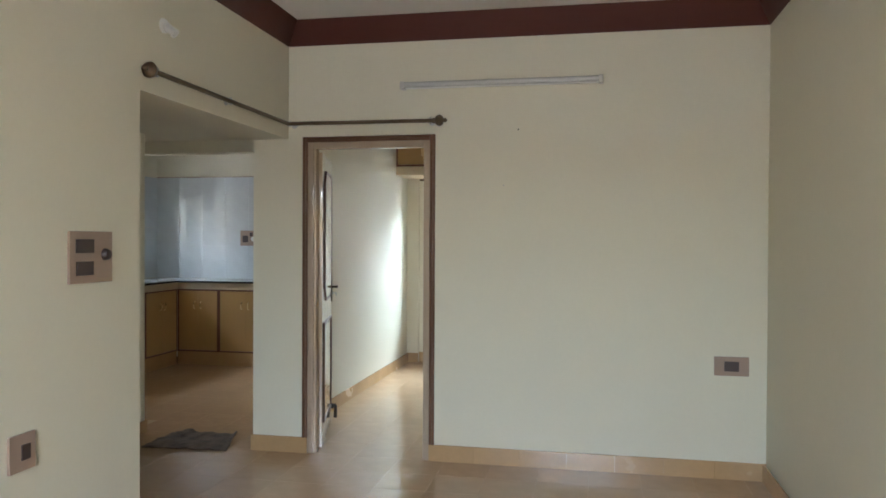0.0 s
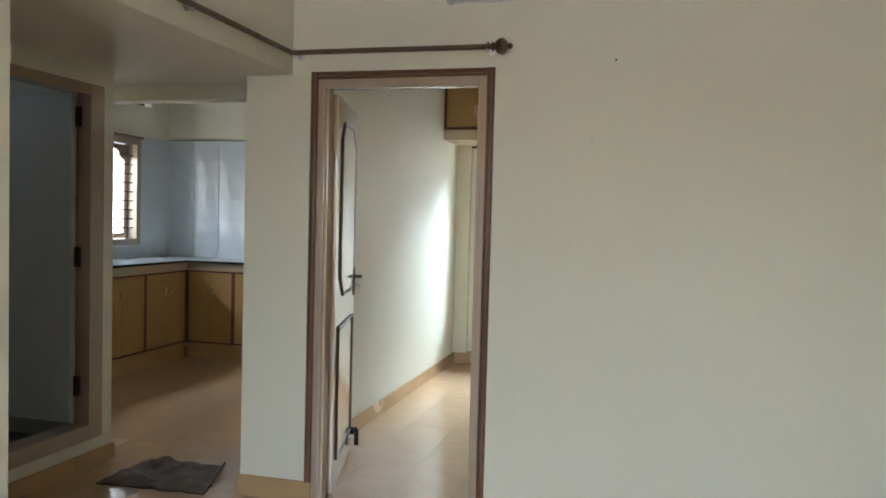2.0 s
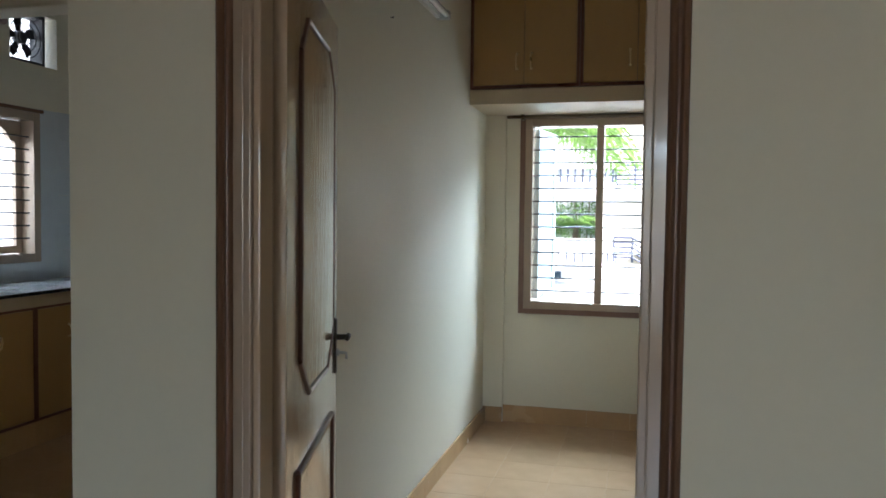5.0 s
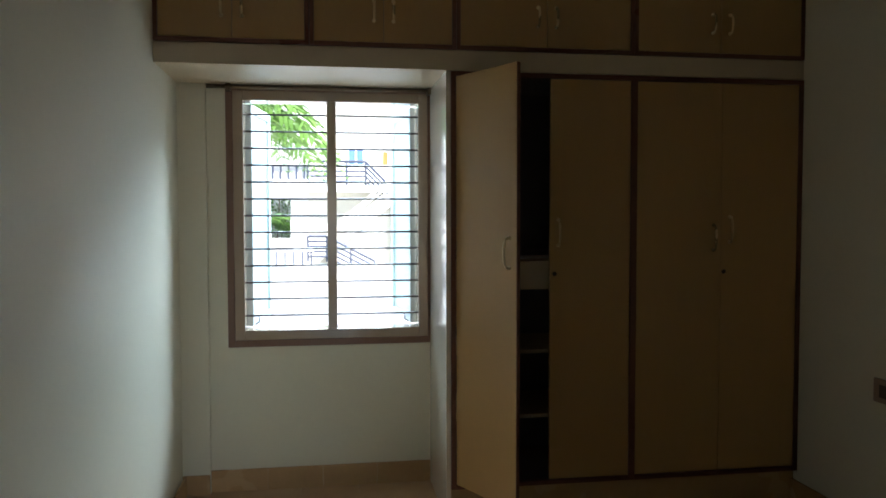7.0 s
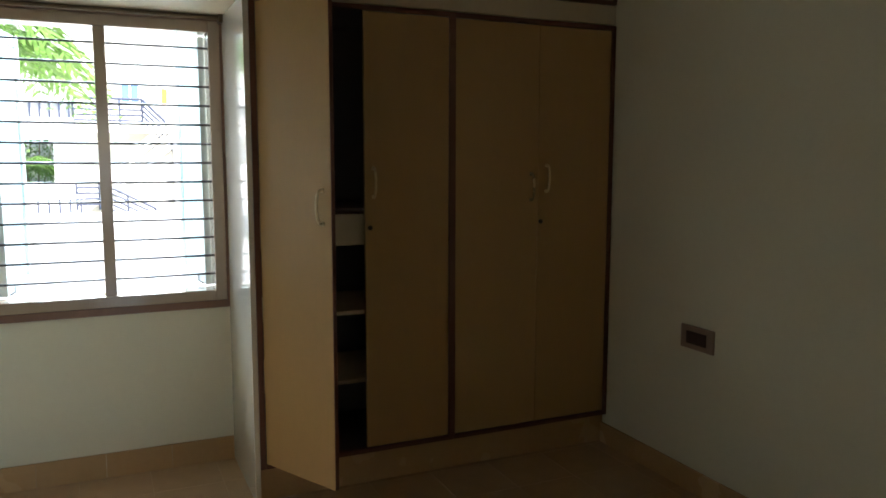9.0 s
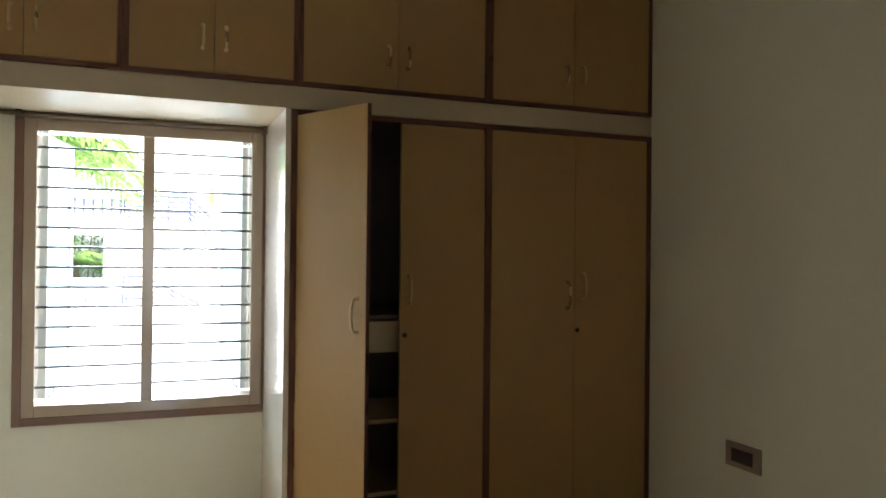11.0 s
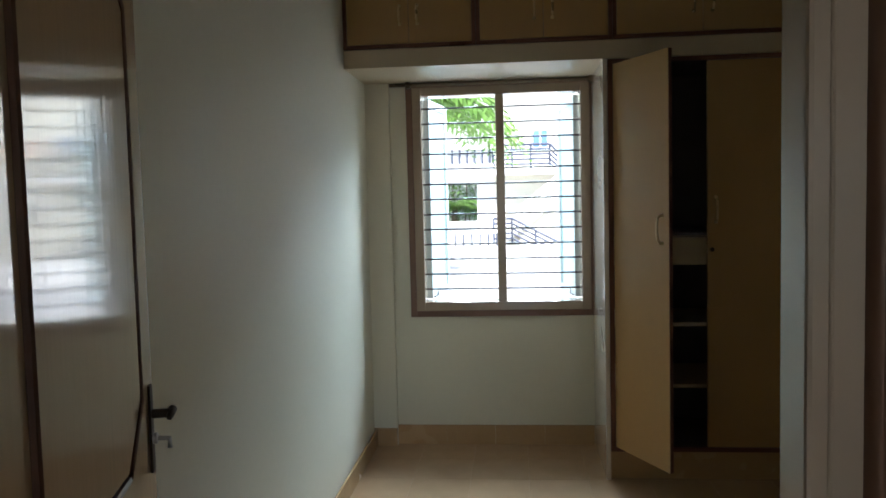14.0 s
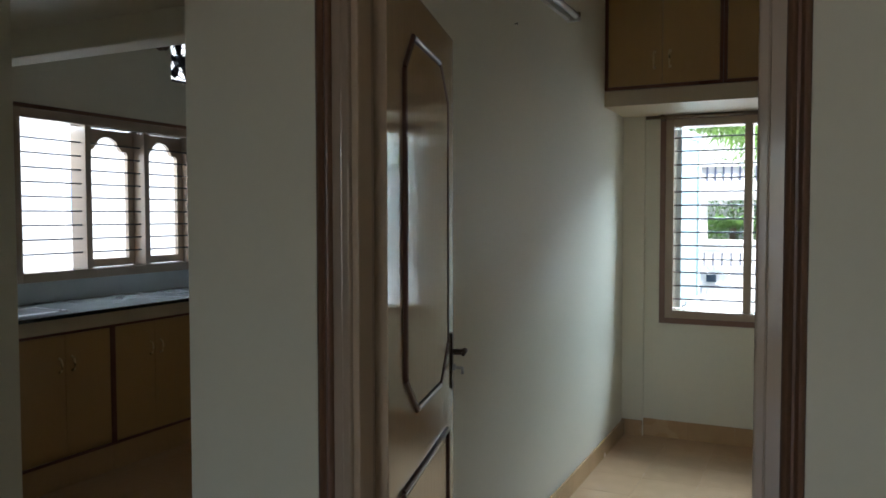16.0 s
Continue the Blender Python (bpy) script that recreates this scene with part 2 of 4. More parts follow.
solid("wall_6", boxes((2.907, 3.10, 0.12, 4.10, -0.05, TOP)), M_WALL, "cream painted bedroom wall beside the wardrobe", "wall")
solid("wall_7", boxes((-0.238, 0.045, 3.94, 4.10, -0.05, TOP), (1.055, 2.907, 3.94, 4.10, -0.05, TOP), (0.045, 1.055, 3.94, 4.10, -0.05, 0.815), (0.045, 1.055, 3.94, 4.10, 2.115, TOP)), M_WALL, "cream painted bedroom wall with the barred window", "wall")
solid("column", boxes((-0.238, -0.098, 3.90, 3.94, 0.0, 2.15)), M_WALL, "shallow cream painted column in the window recess", "column")
solid("wall_8", boxes((-1.48, -1.36, 0.11, 0.295, -0.05, TOP), (-1.48, -1.36, -1.9, -0.72, -0.05, TOP), (-1.48, -1.36, -0.72, 0.11, 2.10, TOP), (-1.48, -1.36, -0.72, 0.11, -0.05, 0.15)), M_WALL, "cream painted passage wall with the bathroom doorway", "wall")
solid("wall_9", boxes((-1.36, -0.355, -2.0, -1.9, -0.05, TOP)), M_WALL, "cream painted wall closing the passage", "wall")
solid("wall_10", boxes((-3.45, -1.48, 0.175, 0.295, -0.05, TOP)), M_WALL, "cream painted kitchen wall", "wall")
solid("lintel", boxes((-3.33, -0.355, 0.72, 0.84, 2.115, TOP), bevel=0.01), M_WALL, "cream painted beam over the kitchen opening", "beam")
solid("wall_11", boxes((-3.45, -0.355, 3.66, 3.80, -0.05, TOP)), M_WALL, "cream painted kitchen wall above the tiles", "wall")
KW = (1.66, 3.18, 1.09, 2.14)
solid("wall_12", boxes((-3.50, -3.33, 0.295, KW[0], -0.05, TOP), (-3.50, -3.33, KW[1], 3.66, -0.05, 2.48), (-3.50, -3.33, KW[0], KW[1], -0.05, KW[2]), (-3.50, -3.33, KW[0], KW[1], KW[3], 2.48),
                       (-3.50, -3.33, KW[0], 2.93, 2.48, TOP), (-3.50, -3.33, 3.36, 3.66, 2.48, TOP), (-3.50, -3.33, 2.93, 3.36, 2.84, TOP)), M_WALL, "cream painted kitchen wall with window and fan opening", "wall")
solid("wall_13", boxes((-3.0, -2.9, -1.9, 0.175, -0.05, TOP), (-3.0, -1.48, -2.0, -1.9, -0.05, TOP)), M_BATHTILE, "blue-grey tiled bathroom wall", "wall")

solid("ceiling_living", boxes((-0.103, 2.94, -7.0, 0, 2.88, TOP)), M_CEIL, "white painted living room ceiling", "ceiling")
solid("ceiling_bedroom", boxes((-0.238, 2.907, 0.12, 3.94, 2.94, TOP)), M_CEIL, "white painted bedroom ceiling", "ceiling")
solid("ceiling_passage", boxes((-1.36, -0.355, -1.9, 0.295, 2.215, 2.32), (-3.33, -0.355, 0.295, 0.72, 2.215, 2.32)), M_WALL, "low cream painted passage ceiling", "ceiling")
solid("ceiling_kitchen", boxes((-3.33, -0.355, 0.84, 3.66, 2.94, TOP)), M_CEIL, "white painted kitchen ceiling", "ceiling")
solid("ceiling_bathroom", boxes((-2.9, -1.48, -1.9, 0.175, 2.55, 2.65)), M_CEIL, "white bathroom ceiling", "ceiling")
# The stretch beyond y = -7.15 is added, to keep sun out of the opening.
solid("roof", boxes((-3.7, 3.4, -9.6, 4.35, TOP, 3.25)), M_RENDER, "flat concrete roof slab, extended unseen to block sun", "roof")
# Unseen floor and parapet, added to keep ground light off the upper wall.
solid("balcony", boxes((-0.4, 3.3, -9.7, -7.15, -0.42, -0.02), (-0.4, 3.3, -9.7, -9.58, -0.02, 1.0)), M_RENDER, "unseen plastered slab and parapet added to block light", "balcony")
# Unseen slab, added to shade the kitchen window.
solid("sunshade_kitchen", boxes((-4.0, -3.50, 1.5, 3.35, 2.28, 2.36)), M_RENDER, "unseen white sunshade slab added over the kitchen window", "sunshade")
solid("floor_bathroom", boxes((-2.9, -1.48, -1.9, 0.175, -0.05, 0.12)), M_DARKFLOOR, "dark raised bathroom floor", "floor")

# maroon cornice along the living room's walls
bm = bmesh.new()
D, ZL, ZH = 0.10, 2.728, 2.879
prism(bm, [(-0.103, 0, ZL), (-0.103, -D, ZH), (-0.103, 0, ZH)], (3.043, 0, 0))
prism(bm, [(-0.103, -7, ZL), (-0.103 + D, -7, ZH), (-0.103, -7, ZH)], (0, 7, 0))
prism(bm, [(2.94, -7, ZL), (2.94 - D, -7, ZH), (2.94, -7, ZH)], (0, 7, 0))
solid("cornice", bm, M_MAROON, "maroon painted sloping cornice under the ceiling", "cornice")


# ---- bedroom doorway ----
door_frame = thing("door_frame", (0.4535, 0, 0), "glossy cream wooden door frame with brown edging", "door frame", kind="structure")
def near(ob, parent):
    ob.matrix_parent_inverse = parent.matrix_world.inverted()
    return ob
def put(name, bm, material, parent, label="", smooth=False):
    """A part given in the room's own coordinates."""
    bpy.context.view_layer.update()
    ob = part(name, bm, material, parent, label, smooth)
    return near(ob, parent)
for x0, x1, y1 in ((0.036, 0.076, 0.095), (0.831, 0.888, 0.052)):
    put("jamb", boxes((x0, x1, -0.006, y1, 0, 2.085), bevel=0.004), M_FRAME, door_frame)
put("stop_bead", boxes((0.076, 0.092, 0.004, 0.060, 0, 2.04), bevel=0.004), M_LEAF, door_frame)
for x in (0.058, 0.848):
    put("bead", tube(bmesh.new(), [(x, -0.0055, 0.0), (x, -0.0055, 2.039)], 0.0022, 8), M_FRAME, door_frame, smooth=True)
put("head", boxes((0.076, 0.831, -0.006, 0.06, 2.040, 2.085), bevel=0.004), M_FRAME, door_frame)
def edging(a, b, across, w):
    """A fluted strip between two corners: a flat back with two rounded ribs, lying on the wall's face."""
    a, b, u = Vector(a), Vector(b), Vector(across) * w
    out = [(0.0, 0.0), (0.0, -0.009), (0.06, -0.0125), (0.16, -0.016), (0.27, -0.0165), (0.37, -0.0135), (0.43, -0.009), (0.50, -0.0085), (0.57, -0.009), (0.63, -0.0125), (0.74, -0.015), (0.86, -0.014), (0.95, -0.010), (1.0, -0.006), (1.0, 0.0)]
    bm = prism(bmesh.new(), [a + u * p + Vector((0, q, 0)) for p, q in out], b - a)
    return put("edging", bm, M_TRIM, door_frame, "glossy fluted brown edging strip", True)
edging((0.0, 0, 0.105), (0.0, 0, 2.12), (1, 0, 0), 0.036)
edging((0.907, 0, 0.105), (0.907, 0, 2.12), (-1, 0, 0), 0.036)
edging((0.0362, 0, 2.12), (0.8708, 0, 2.12), (0, 0, -1), 0.035)

# the leaf stands open into the bedroom; local x runs from hinge to free edge, local y towards the doorway
HINGE = Matrix.Translation((0.10, 0.10, 0)) @ pose(0, 0, 0, 0, 0, math.degrees(math.atan2(0.968, -0.25)))
bedroom_door = thing("bedroom_door", HINGE, "glossy beige panelled door standing open into the bedroom", "door")
W = 0.785
part("leaf", boxes((0.012, W, 0.0, 0.036, 0.012, 2.03), bevel=0.003), M_LEAF, bedroom_door)
def moulding(points, y, r=0.009):
    bm = bmesh.new()
    n = len(points)
    for i in range(n):
        (a, b), (c, d) = points[i], points[(i + 1) % n]
        tube(bm, [(a, y, b), (c, y, d)], r, 8)
    return bm
OCT = [(0.155, 1.105), (0.275, 1.005), (0.56, 1.005), (0.665, 1.11), (0.665, 1.82), (0.56, 1.915), (0.245, 1.915), (0.155, 1.825)]
LOW = [(0.13, 0.16), (0.675, 0.16), (0.675, 0.845), (0.13, 0.845)]
for side in (-0.001, 0.037):
    part("moulding", moulding(OCT, side), M_DARKLINE, bedroom_door, "dark brown octagonal moulding", True)
    part("moulding", moulding(LOW, side), M_DARKLINE, bedroom_door, "dark brown rectangular moulding", True)
part("upper_panel", prism(bmesh.new(), [(a + (0.41 - a) * 0.06, -0.005 - (a - 0.41) * 0.010, b + (1.46 - b) * 0.03) for a, b in OCT], (0, 0.047, 0)), M_LEAF, bedroom_door)
part("lower_panel", boxes((0.15, 0.655, -0.003, 0.039, 0.18, 0.825), bevel=0.003), M_LEAF, bedroom_door)
for s in (-1, 1):
    y0 = -0.001 if s < 0 else 0.037
    lever = part("handle_plate", boxes((0.735, 0.758, min(y0, y0 + s * 0.005), max(y0, y0 + s * 0.005), 0.955, 1.125), bevel=0.002), M_BRONZE, bedroom_door, "narrow bronze plate")
    bm = bmesh.new()
    tube(bm, [(0.747, y0, 1.068), (0.747, y0 + s * 0.038, 1.068)], 0.009, 10)
    tube(bm, [(0.765, y0 + s * 0.039, 1.07), (0.747, y0 + s * 0.040, 1.069), (0.738, y0 + s * 0.040, 1.066), (0.732, y0 + s * 0.038, 1.062)], 0.009, 10, 0.006)
    part("lever", bm, M_BRONZE, lever, smooth=True)
    bm = bmesh.new()
    lathe(bm, (0.747, y0, 1.02), (0, s, 0), [(0, 0.011), (0.012, 0.011), (0.014, 0.008)], 12)
    tube(bm, [(0.747, y0 + s * 0.012, 1.02), (0.747, y0 + s * 0.035, 1.018), (0.747, y0 + s * 0.035, 1.0)], 0.005, 8)
    part("key", bm, M_STEEL, lever, smooth=True)
for z in (0.25, 1.05, 1.8):
    bm = bmesh.new()
    tube(bm, [(0.006, 0.043, z - 0.05), (0.006, 0.043, z + 0.05)], 0.007, 10)
    part("hinge", bm, M_BRONZE, bedroom_door, smooth=True)
bm = bmesh.new()
tube(bm, [(W - 0.03, -0.004, 0.135), (W - 0.005, -0.03, 0.14), (W + 0.012, -0.03, 0.12), (W + 0.014, -0.028, 0.035)], 0.008, 8, 0.014)
lathe(bm, (W - 0.03, -0.002, 0.135), (0, -1, 0), [(0, 0.022), (0.012, 0.022), (0.018, 0.012)], 12)
part("door_stop", bm, M_BLACK, bedroom_door, "black rubber door stop", True)


# ---- living room fixtures ----
def tube_light(m, length, label):
    """Batten along local x, wall behind at local y = 0, room at -y."""
    ob = thing("tube_light", m, label, "tube light")
    h = length / 2
    part("batten", boxes((-h, h, -0.022, 0, -0.016, 0.016), bevel=0.003), M_WHITEPL, ob)
    bm = bmesh.new()
    tube(bm, [(-h + 0.02, -0.052, 0.004), (h - 0.02, -0.052, 0.004)], 0.017, 14)
    part("tube", bm, M_TUBE, ob, "unlit white glass tube", True)
    for s in (-1, 1):
        x = s * (h - 0.012)
        part("end_cap", boxes((x - 0.014, x + 0.014, -0.072, 0, -0.022, 0.024), bevel=0.005), M_CAP, ob)
    return ob
tube_light((1.325, 0, 2.432), 1.28, "unlit white fluorescent tube light on the wall")
tube_light(pose(-0.238, 1.95, 2.50, 0, 0, 90), 1.22, "unlit white tube light high on the bedroom wall")

# curtain rods that meet in the corner
rod = thing("curtain_rod", (-0.103, 0, 2.2), "brown bronze curtain rod bent round the room corner", "curtain rod")
bm = bmesh.new()
tube(bm, [(-0.072, -1.645, 2.205), (-0.072, -0.075, 2.20)], 0.0125, 12)
put("rod", bm, M_RODBROWN, rod, smooth=True)
bm = bmesh.new()
tube(bm, [(-0.08, -0.08, 2.20), (0.90, -0.08, 2.198)], 0.0125, 12)
put("rod", bm, M_RODBROWN, rod, smooth=True)
FIN = [(0, 0.013), (0.008, 0.021), (0.018, 0.015), (0.03, 0.032), (0.05, 0.038), (0.068, 0.028), (0.076, 0.012), (0.088, 0.016), (0.098, 0.004)]
put("finial", lathe(bmesh.new(), (-0.072, -1.645, 2.205), (0, -1, 0), FIN), M_RODBROWN, rod, "carved bronze finial", True)
put("finial", lathe(bmesh.new(), (0.90, -0.08, 2.198), (1, 0, 0), FIN), M_RODBROWN, rod, "carved bronze finial", True)
for p, q in (((-0.103, -1.63, 2.205), (-0.072, -1.63, 2.205)), ((-0.103, -0.90, 2.203), (-0.072, -0.90, 2.203)), ((0.885, 0, 2.198), (0.885, -0.08, 2.198)), ((-0.06, 0, 2.2), (-0.06, -0.08, 2.2))):
    bm = bmesh.new()
    tube(bm, [p, q], 0.007, 8)
    d = (Vector(q) - Vector(p)).normalized()
    lathe(bm, p, d, [(0, 0.022), (0.006, 0.022), (0.010, 0.010)], 12)
    lathe(bm, Vector(q) - d * 0.001 + Vector((0, 0, -0.02)), (0, 0, 1), [(0, 0.008), (0.04, 0.008)], 8)
    put("bracket", bm, M_STEEL, rod, "small steel bracket", True)


def switch_plate(m, w, h, parts, label):
    """Plate on a wall: local x across, z up, room at -y. parts: (x, z, half width, half height)."""
    ob = thing("switch_plate" if len(parts) > 1 else "wall_socket", m, label, "switch" if len(parts) > 1 else "socket")
    part("plate", boxes((-w / 2, w / 2, -0.012, 0, -h / 2, h / 2), bevel=0.003), M_PLATE, ob)
    for x, z, a, b in parts:
        part("insert", boxes((x - a, x + a, -0.017, -0.010, z - b, z + b), bevel=0.002), M_SWITCH, ob, "dark plastic insert")
    return ob
big_plate = switch_plate(pose(-0.103, -2.075, 1.36, 0, 0, 90), 0.27, 0.21, [(-0.045, 0.045, 0.055, 0.028), (-0.045, -0.045, 0.052, 0.028)], "brown switch plate with dark switches and a regulator knob")
part("knob", lathe(bmesh.new(), (0.085, -0.011, 0.01), (0, -1, 0), [(0, 0.026), (0.012, 0.024), (0.022, 0.018), (0.024, 0.004)]), M_SWITCH, big_plate, "round dark regulator knob", True)
switch_plate(pose(-0.103, -2.46, 0.665, 0, 0, 90), 0.13, 0.135, [(0.012, 0.0, 0.022, 0.028)], "brown socket plate low on the living room wall")
switch_plate((2.737, 0, 0.684), 0.20, 0.115, [(0, 0, 0.042, 0.030)], "brown socket plate low on the doorway wall")
switch_plate(pose(2.907, 2.705, 0.70, 0, 0, -90), 0.20, 0.105, [(0.0, 0, 0.06, 0.028)], "brown socket plate low on the bedroom wall")
kplate = switch_plate((-2.12, 3.652, 1.445), 0.21, 0.18, [(-0.04, -0.01, 0.035, 0.04), (0.035, 0.045, 0.018, 0.022)], "beige kitchen switch plate on the tiles")
part("plug", lathe(bmesh.new(), (0.07, -0.011, -0.01), (0, -1, 0), [(0, 0.03), (0.03, 0.026), (0.045, 0.012)]), M_WHITEPL, kplate, "white plug", True)
holder = thing("bulb_holder", (-0.103, -1.53, 2.45), "white empty bulb holder high on the wall", "bulb holder")
part("base", lathe(bmesh.new(), (0, 0, 0), (1, 0, 0), [(0, 0.035), (0.012, 0.034), (0.02, 0.022)]), M_WHITEPL, holder, smooth=True)
part("socket", lathe(bmesh.new(), (0.015, 0, 0), (0.75, 0.1, -0.65), [(0, 0.019), (0.045, 0.019), (0.05, 0.023), (0.062, 0.023), (0.062, 0.015), (0.03, 0.012)]), M_WHITEPL, holder, smooth=True)

lamp_k = thing("bulb_holder", (-3.33, 2.82, 2.73), "brown empty bulb holder on the kitchen wall", "bulb holder")
part("base", lathe(bmesh.new(), (0, 0, 0), (1, 0, 0), [(0, 0.05), (0.02, 0.048), (0.03, 0.03)]), M_PLATE, lamp_k, smooth=True)
part("socket", lathe(bmesh.new(), (0.02, 0, 0), (0.8, 0, -0.6), [(0, 0.024), (0.06, 0.024), (0.062, 0.015)]), M_PLATE, lamp_k, smooth=True)

# doormat: crumpled cloth on the passage floor
bm = bmesh.new()
NX, NY = 44, 34
rng = random.Random(4)
grid = []
for j in range(NY + 1):
    row = []
    for i in range(NX + 1):
        u, v = i / NX, j / NY
        x = (1 - v) * (-1.12 + 0.61 * u) + v * (-1.10 + 0.47 * u)
        y = (1 - v) * (-0.12 + 0.04 * u) + v * (0.31 + 0.01 * u)
        edge = min(u, 1 - u, v, 1 - v)
        w = noise.noise(Vector((u * 4, v * 3.2, 0.3))) * 0.022 + noise.noise(Vector((u * 11, v * 9, 2.0))) * 0.008
        z = 0.010 + max(0.0, w) + 0.03 * max(0, 1 - ((u - 0.22) / 0.10) ** 2) * max(0, v - 0.55) + 0.03 * max(0, (u - 0.93) / 0.07) * v
        wob = 0.010 * noise.noise(Vector((u * 9, v * 9, 7)))
        row.append(bm.verts.new((x + wob, y + wob * (1 if edge < 0.05 else 0.4), z)))
    grid.append(row)
for j in range(NY):
    for i in range(NX):
        bm.faces.new((grid[j][i], grid[j][i + 1], grid[j + 1][i + 1], grid[j + 1][i]))
low = bmesh.ops.extrude_face_region(bm, geom=bm.faces[:])
for g in low["geom"]:
    if isinstance(g, bmesh.types.BMVert):
        g.co.z = max(0.001, g.co.z - 0.012)
tagged(new("doormat", mesh_of("doormat", bm, M_MAT, True)), "dark crumpled worn cloth doormat on the passage floor", "doormat")


nail = thing("nail", pose(-0.238, 1.787, 2.300, 0, 0, 90), "small dark nail driven into the bedroom wall", "nail")
part("shank", tube(bmesh.new(), [(0, 0.01, 0), (0, -0.012, 0.001)], 0.002, 8), M_BAR, nail)
part("head", lathe(bmesh.new(), (0, -0.012, 0.001), (0, -1, 0), [(0, 0.005), (0.002, 0.005)], 10), M_BAR, nail)
for x, z, metal in ((1.444, 2.137, M_BAR), (1.352, 1.785, M_CAP)):
    nail = thing("nail", (x, 0, z), "small nail driven into the painted wall", "nail")
    part("shank", tube(bmesh.new(), [(0, 0.01, 0), (0, -0.012, 0.001)], 0.002, 8), metal, nail)
    part("head", lathe(bmesh.new(), (0, -0.012, 0.001), (0, -1, 0), [(0, 0.005), (0.002, 0.005)], 10), metal, nail)


# ---- bathroom doorway ----
bath_frame = thing("door_frame", (-1.36, -0.305, 0.1), "cream painted bathroom door frame with raised sill", "door frame", kind="structure")
put("jamb", boxes((-1.44, -1.345, 0.095, 0.20, 0.15, 2.11), bevel=0.004), M_FRAME, bath_frame)
put("jamb", boxes((-1.44, -1.345, -0.79, -0.70, 0.15, 2.11), bevel=0.004), M_FRAME, bath_frame)
put("head", boxes((-1.44, -1.345, -0.70, 0.095, 2.05, 2.11), bevel=0.004), M_FRAME, bath_frame)
put("sill", boxes((-1.48, -1.345, -0.70, 0.095, 0.15, 0.235), bevel=0.006), M_FRAME, bath_frame)
bath_door = thing("bathroom_door", (-1.44, 0.085, 0), "plain grey bathroom door standing open inwards", "door")
put("leaf", boxes((-2.17, -1.43, 0.045, 0.080, 0.25, 2.045), bevel=0.003), M_GREYDOOR, bath_door)
for z in (0.45, 1.165, 1.93):
    hg = put("hinge", boxes((-1.446, -1.404, 0.070, 0.094, z - 0.055, z + 0.055), bevel=0.003), M_BRONZE, bath_door, "dark butt hinge")


# ---- bedroom: fitted wardrobe and lofts ----
FY = 3.36
def d_handle(name, x, z, y, h, parent, material=M_BRASS):
    bm = bmesh.new()
    pts = [(x, y, z - h / 2)] + [(x, y - 0.030 * math.sin(math.pi * (0.12 + 0.76 * k / 8)) - 0.002, z - h / 2 * math.cos(math.pi * k / 8)) for k in range(9)] + [(x, y, z + h / 2)]
    tube(bm, pts, 0.006, 8)
    for s in (-1, 1):
        lathe(bm, (x, y + 0.001, z + s * h / 2), (0, -1, 0), [(0, 0.010), (0.005, 0.009), (0.008, 0.005)], 10)
    return put(name, bm, material, parent, "brass bow handle", True)

lofts = [(-0.238, 0.445), (0.445, 1.126), (1.126, 2.005), (2.005, 2.907)]
for a, b in lofts:
    ob = thing("loft_cupboard", ((a + b) / 2, FY, 2.245), "tan laminate overhead loft cupboard with brown lipping, closed", "cupboard", "loft cupboards")
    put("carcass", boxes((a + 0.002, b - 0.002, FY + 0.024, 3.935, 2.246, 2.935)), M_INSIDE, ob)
    s = 0.020
    for row in ((a + 0.001, a + s, FY - 0.002, FY + 0.022, 2.246, 2.936), (b - s, b - 0.001, FY - 0.002, FY + 0.022, 2.246, 2.936),
                (a + s, b - s, FY - 0.002, FY + 0.022, 2.246, 2.246 + s), (a + s, b - s, FY - 0.002, FY + 0.022, 2.936 - s, 2.936)):
        put("lipping", boxes(row, bevel=0.002), M_WOODTRIM, ob, "reddish brown lipping")
    mid = (a + b) / 2
    for x0, x1, hx in ((a + s, mid, mid - 0.045), (mid, b - s, mid + 0.045)):
        dr = put("door", boxes((x0 + 0.0015, x1 - 0.0015, FY + 0.002, FY + 0.020, 2.246 + s + 0.002, 2.936 - s - 0.002), bevel=0.0015), M_WOOD, ob)
        d_handle("handle", hx, 2.41, FY + 0.002, 0.09, dr)
solid("loft_slab", boxes((-0.238, 2.907, FY + 0.004, 3.94, 2.15, 2.244), bevel=0.003), M_LIP, "cream laminate faced slab under the loft cupboards", "slab")

wd = thing("wardrobe", (2.0, 3.65, 0), "tan laminate built-in wardrobe with one door ajar", "wardrobe")
put("side_panel", boxes((1.075, 1.098, FY + 0.002, 3.94, 0.0, 2.148), bevel=0.002), M_SIDE, wd, "glossy white side panel")
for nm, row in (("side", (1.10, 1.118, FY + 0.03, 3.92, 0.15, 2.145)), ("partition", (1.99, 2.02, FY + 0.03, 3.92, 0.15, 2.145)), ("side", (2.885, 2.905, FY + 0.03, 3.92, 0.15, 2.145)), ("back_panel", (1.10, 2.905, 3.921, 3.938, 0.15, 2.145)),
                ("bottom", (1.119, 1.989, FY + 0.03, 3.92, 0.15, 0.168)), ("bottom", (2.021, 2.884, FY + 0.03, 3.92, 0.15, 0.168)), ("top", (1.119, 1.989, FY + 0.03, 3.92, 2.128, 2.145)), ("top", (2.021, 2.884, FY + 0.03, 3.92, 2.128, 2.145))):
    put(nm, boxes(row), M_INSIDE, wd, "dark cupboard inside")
put("plinth", boxes((1.099, 2.905, FY + 0.03, FY + 0.05, 0.0, 0.149)), M_SKIRT, wd, "tiled plinth")
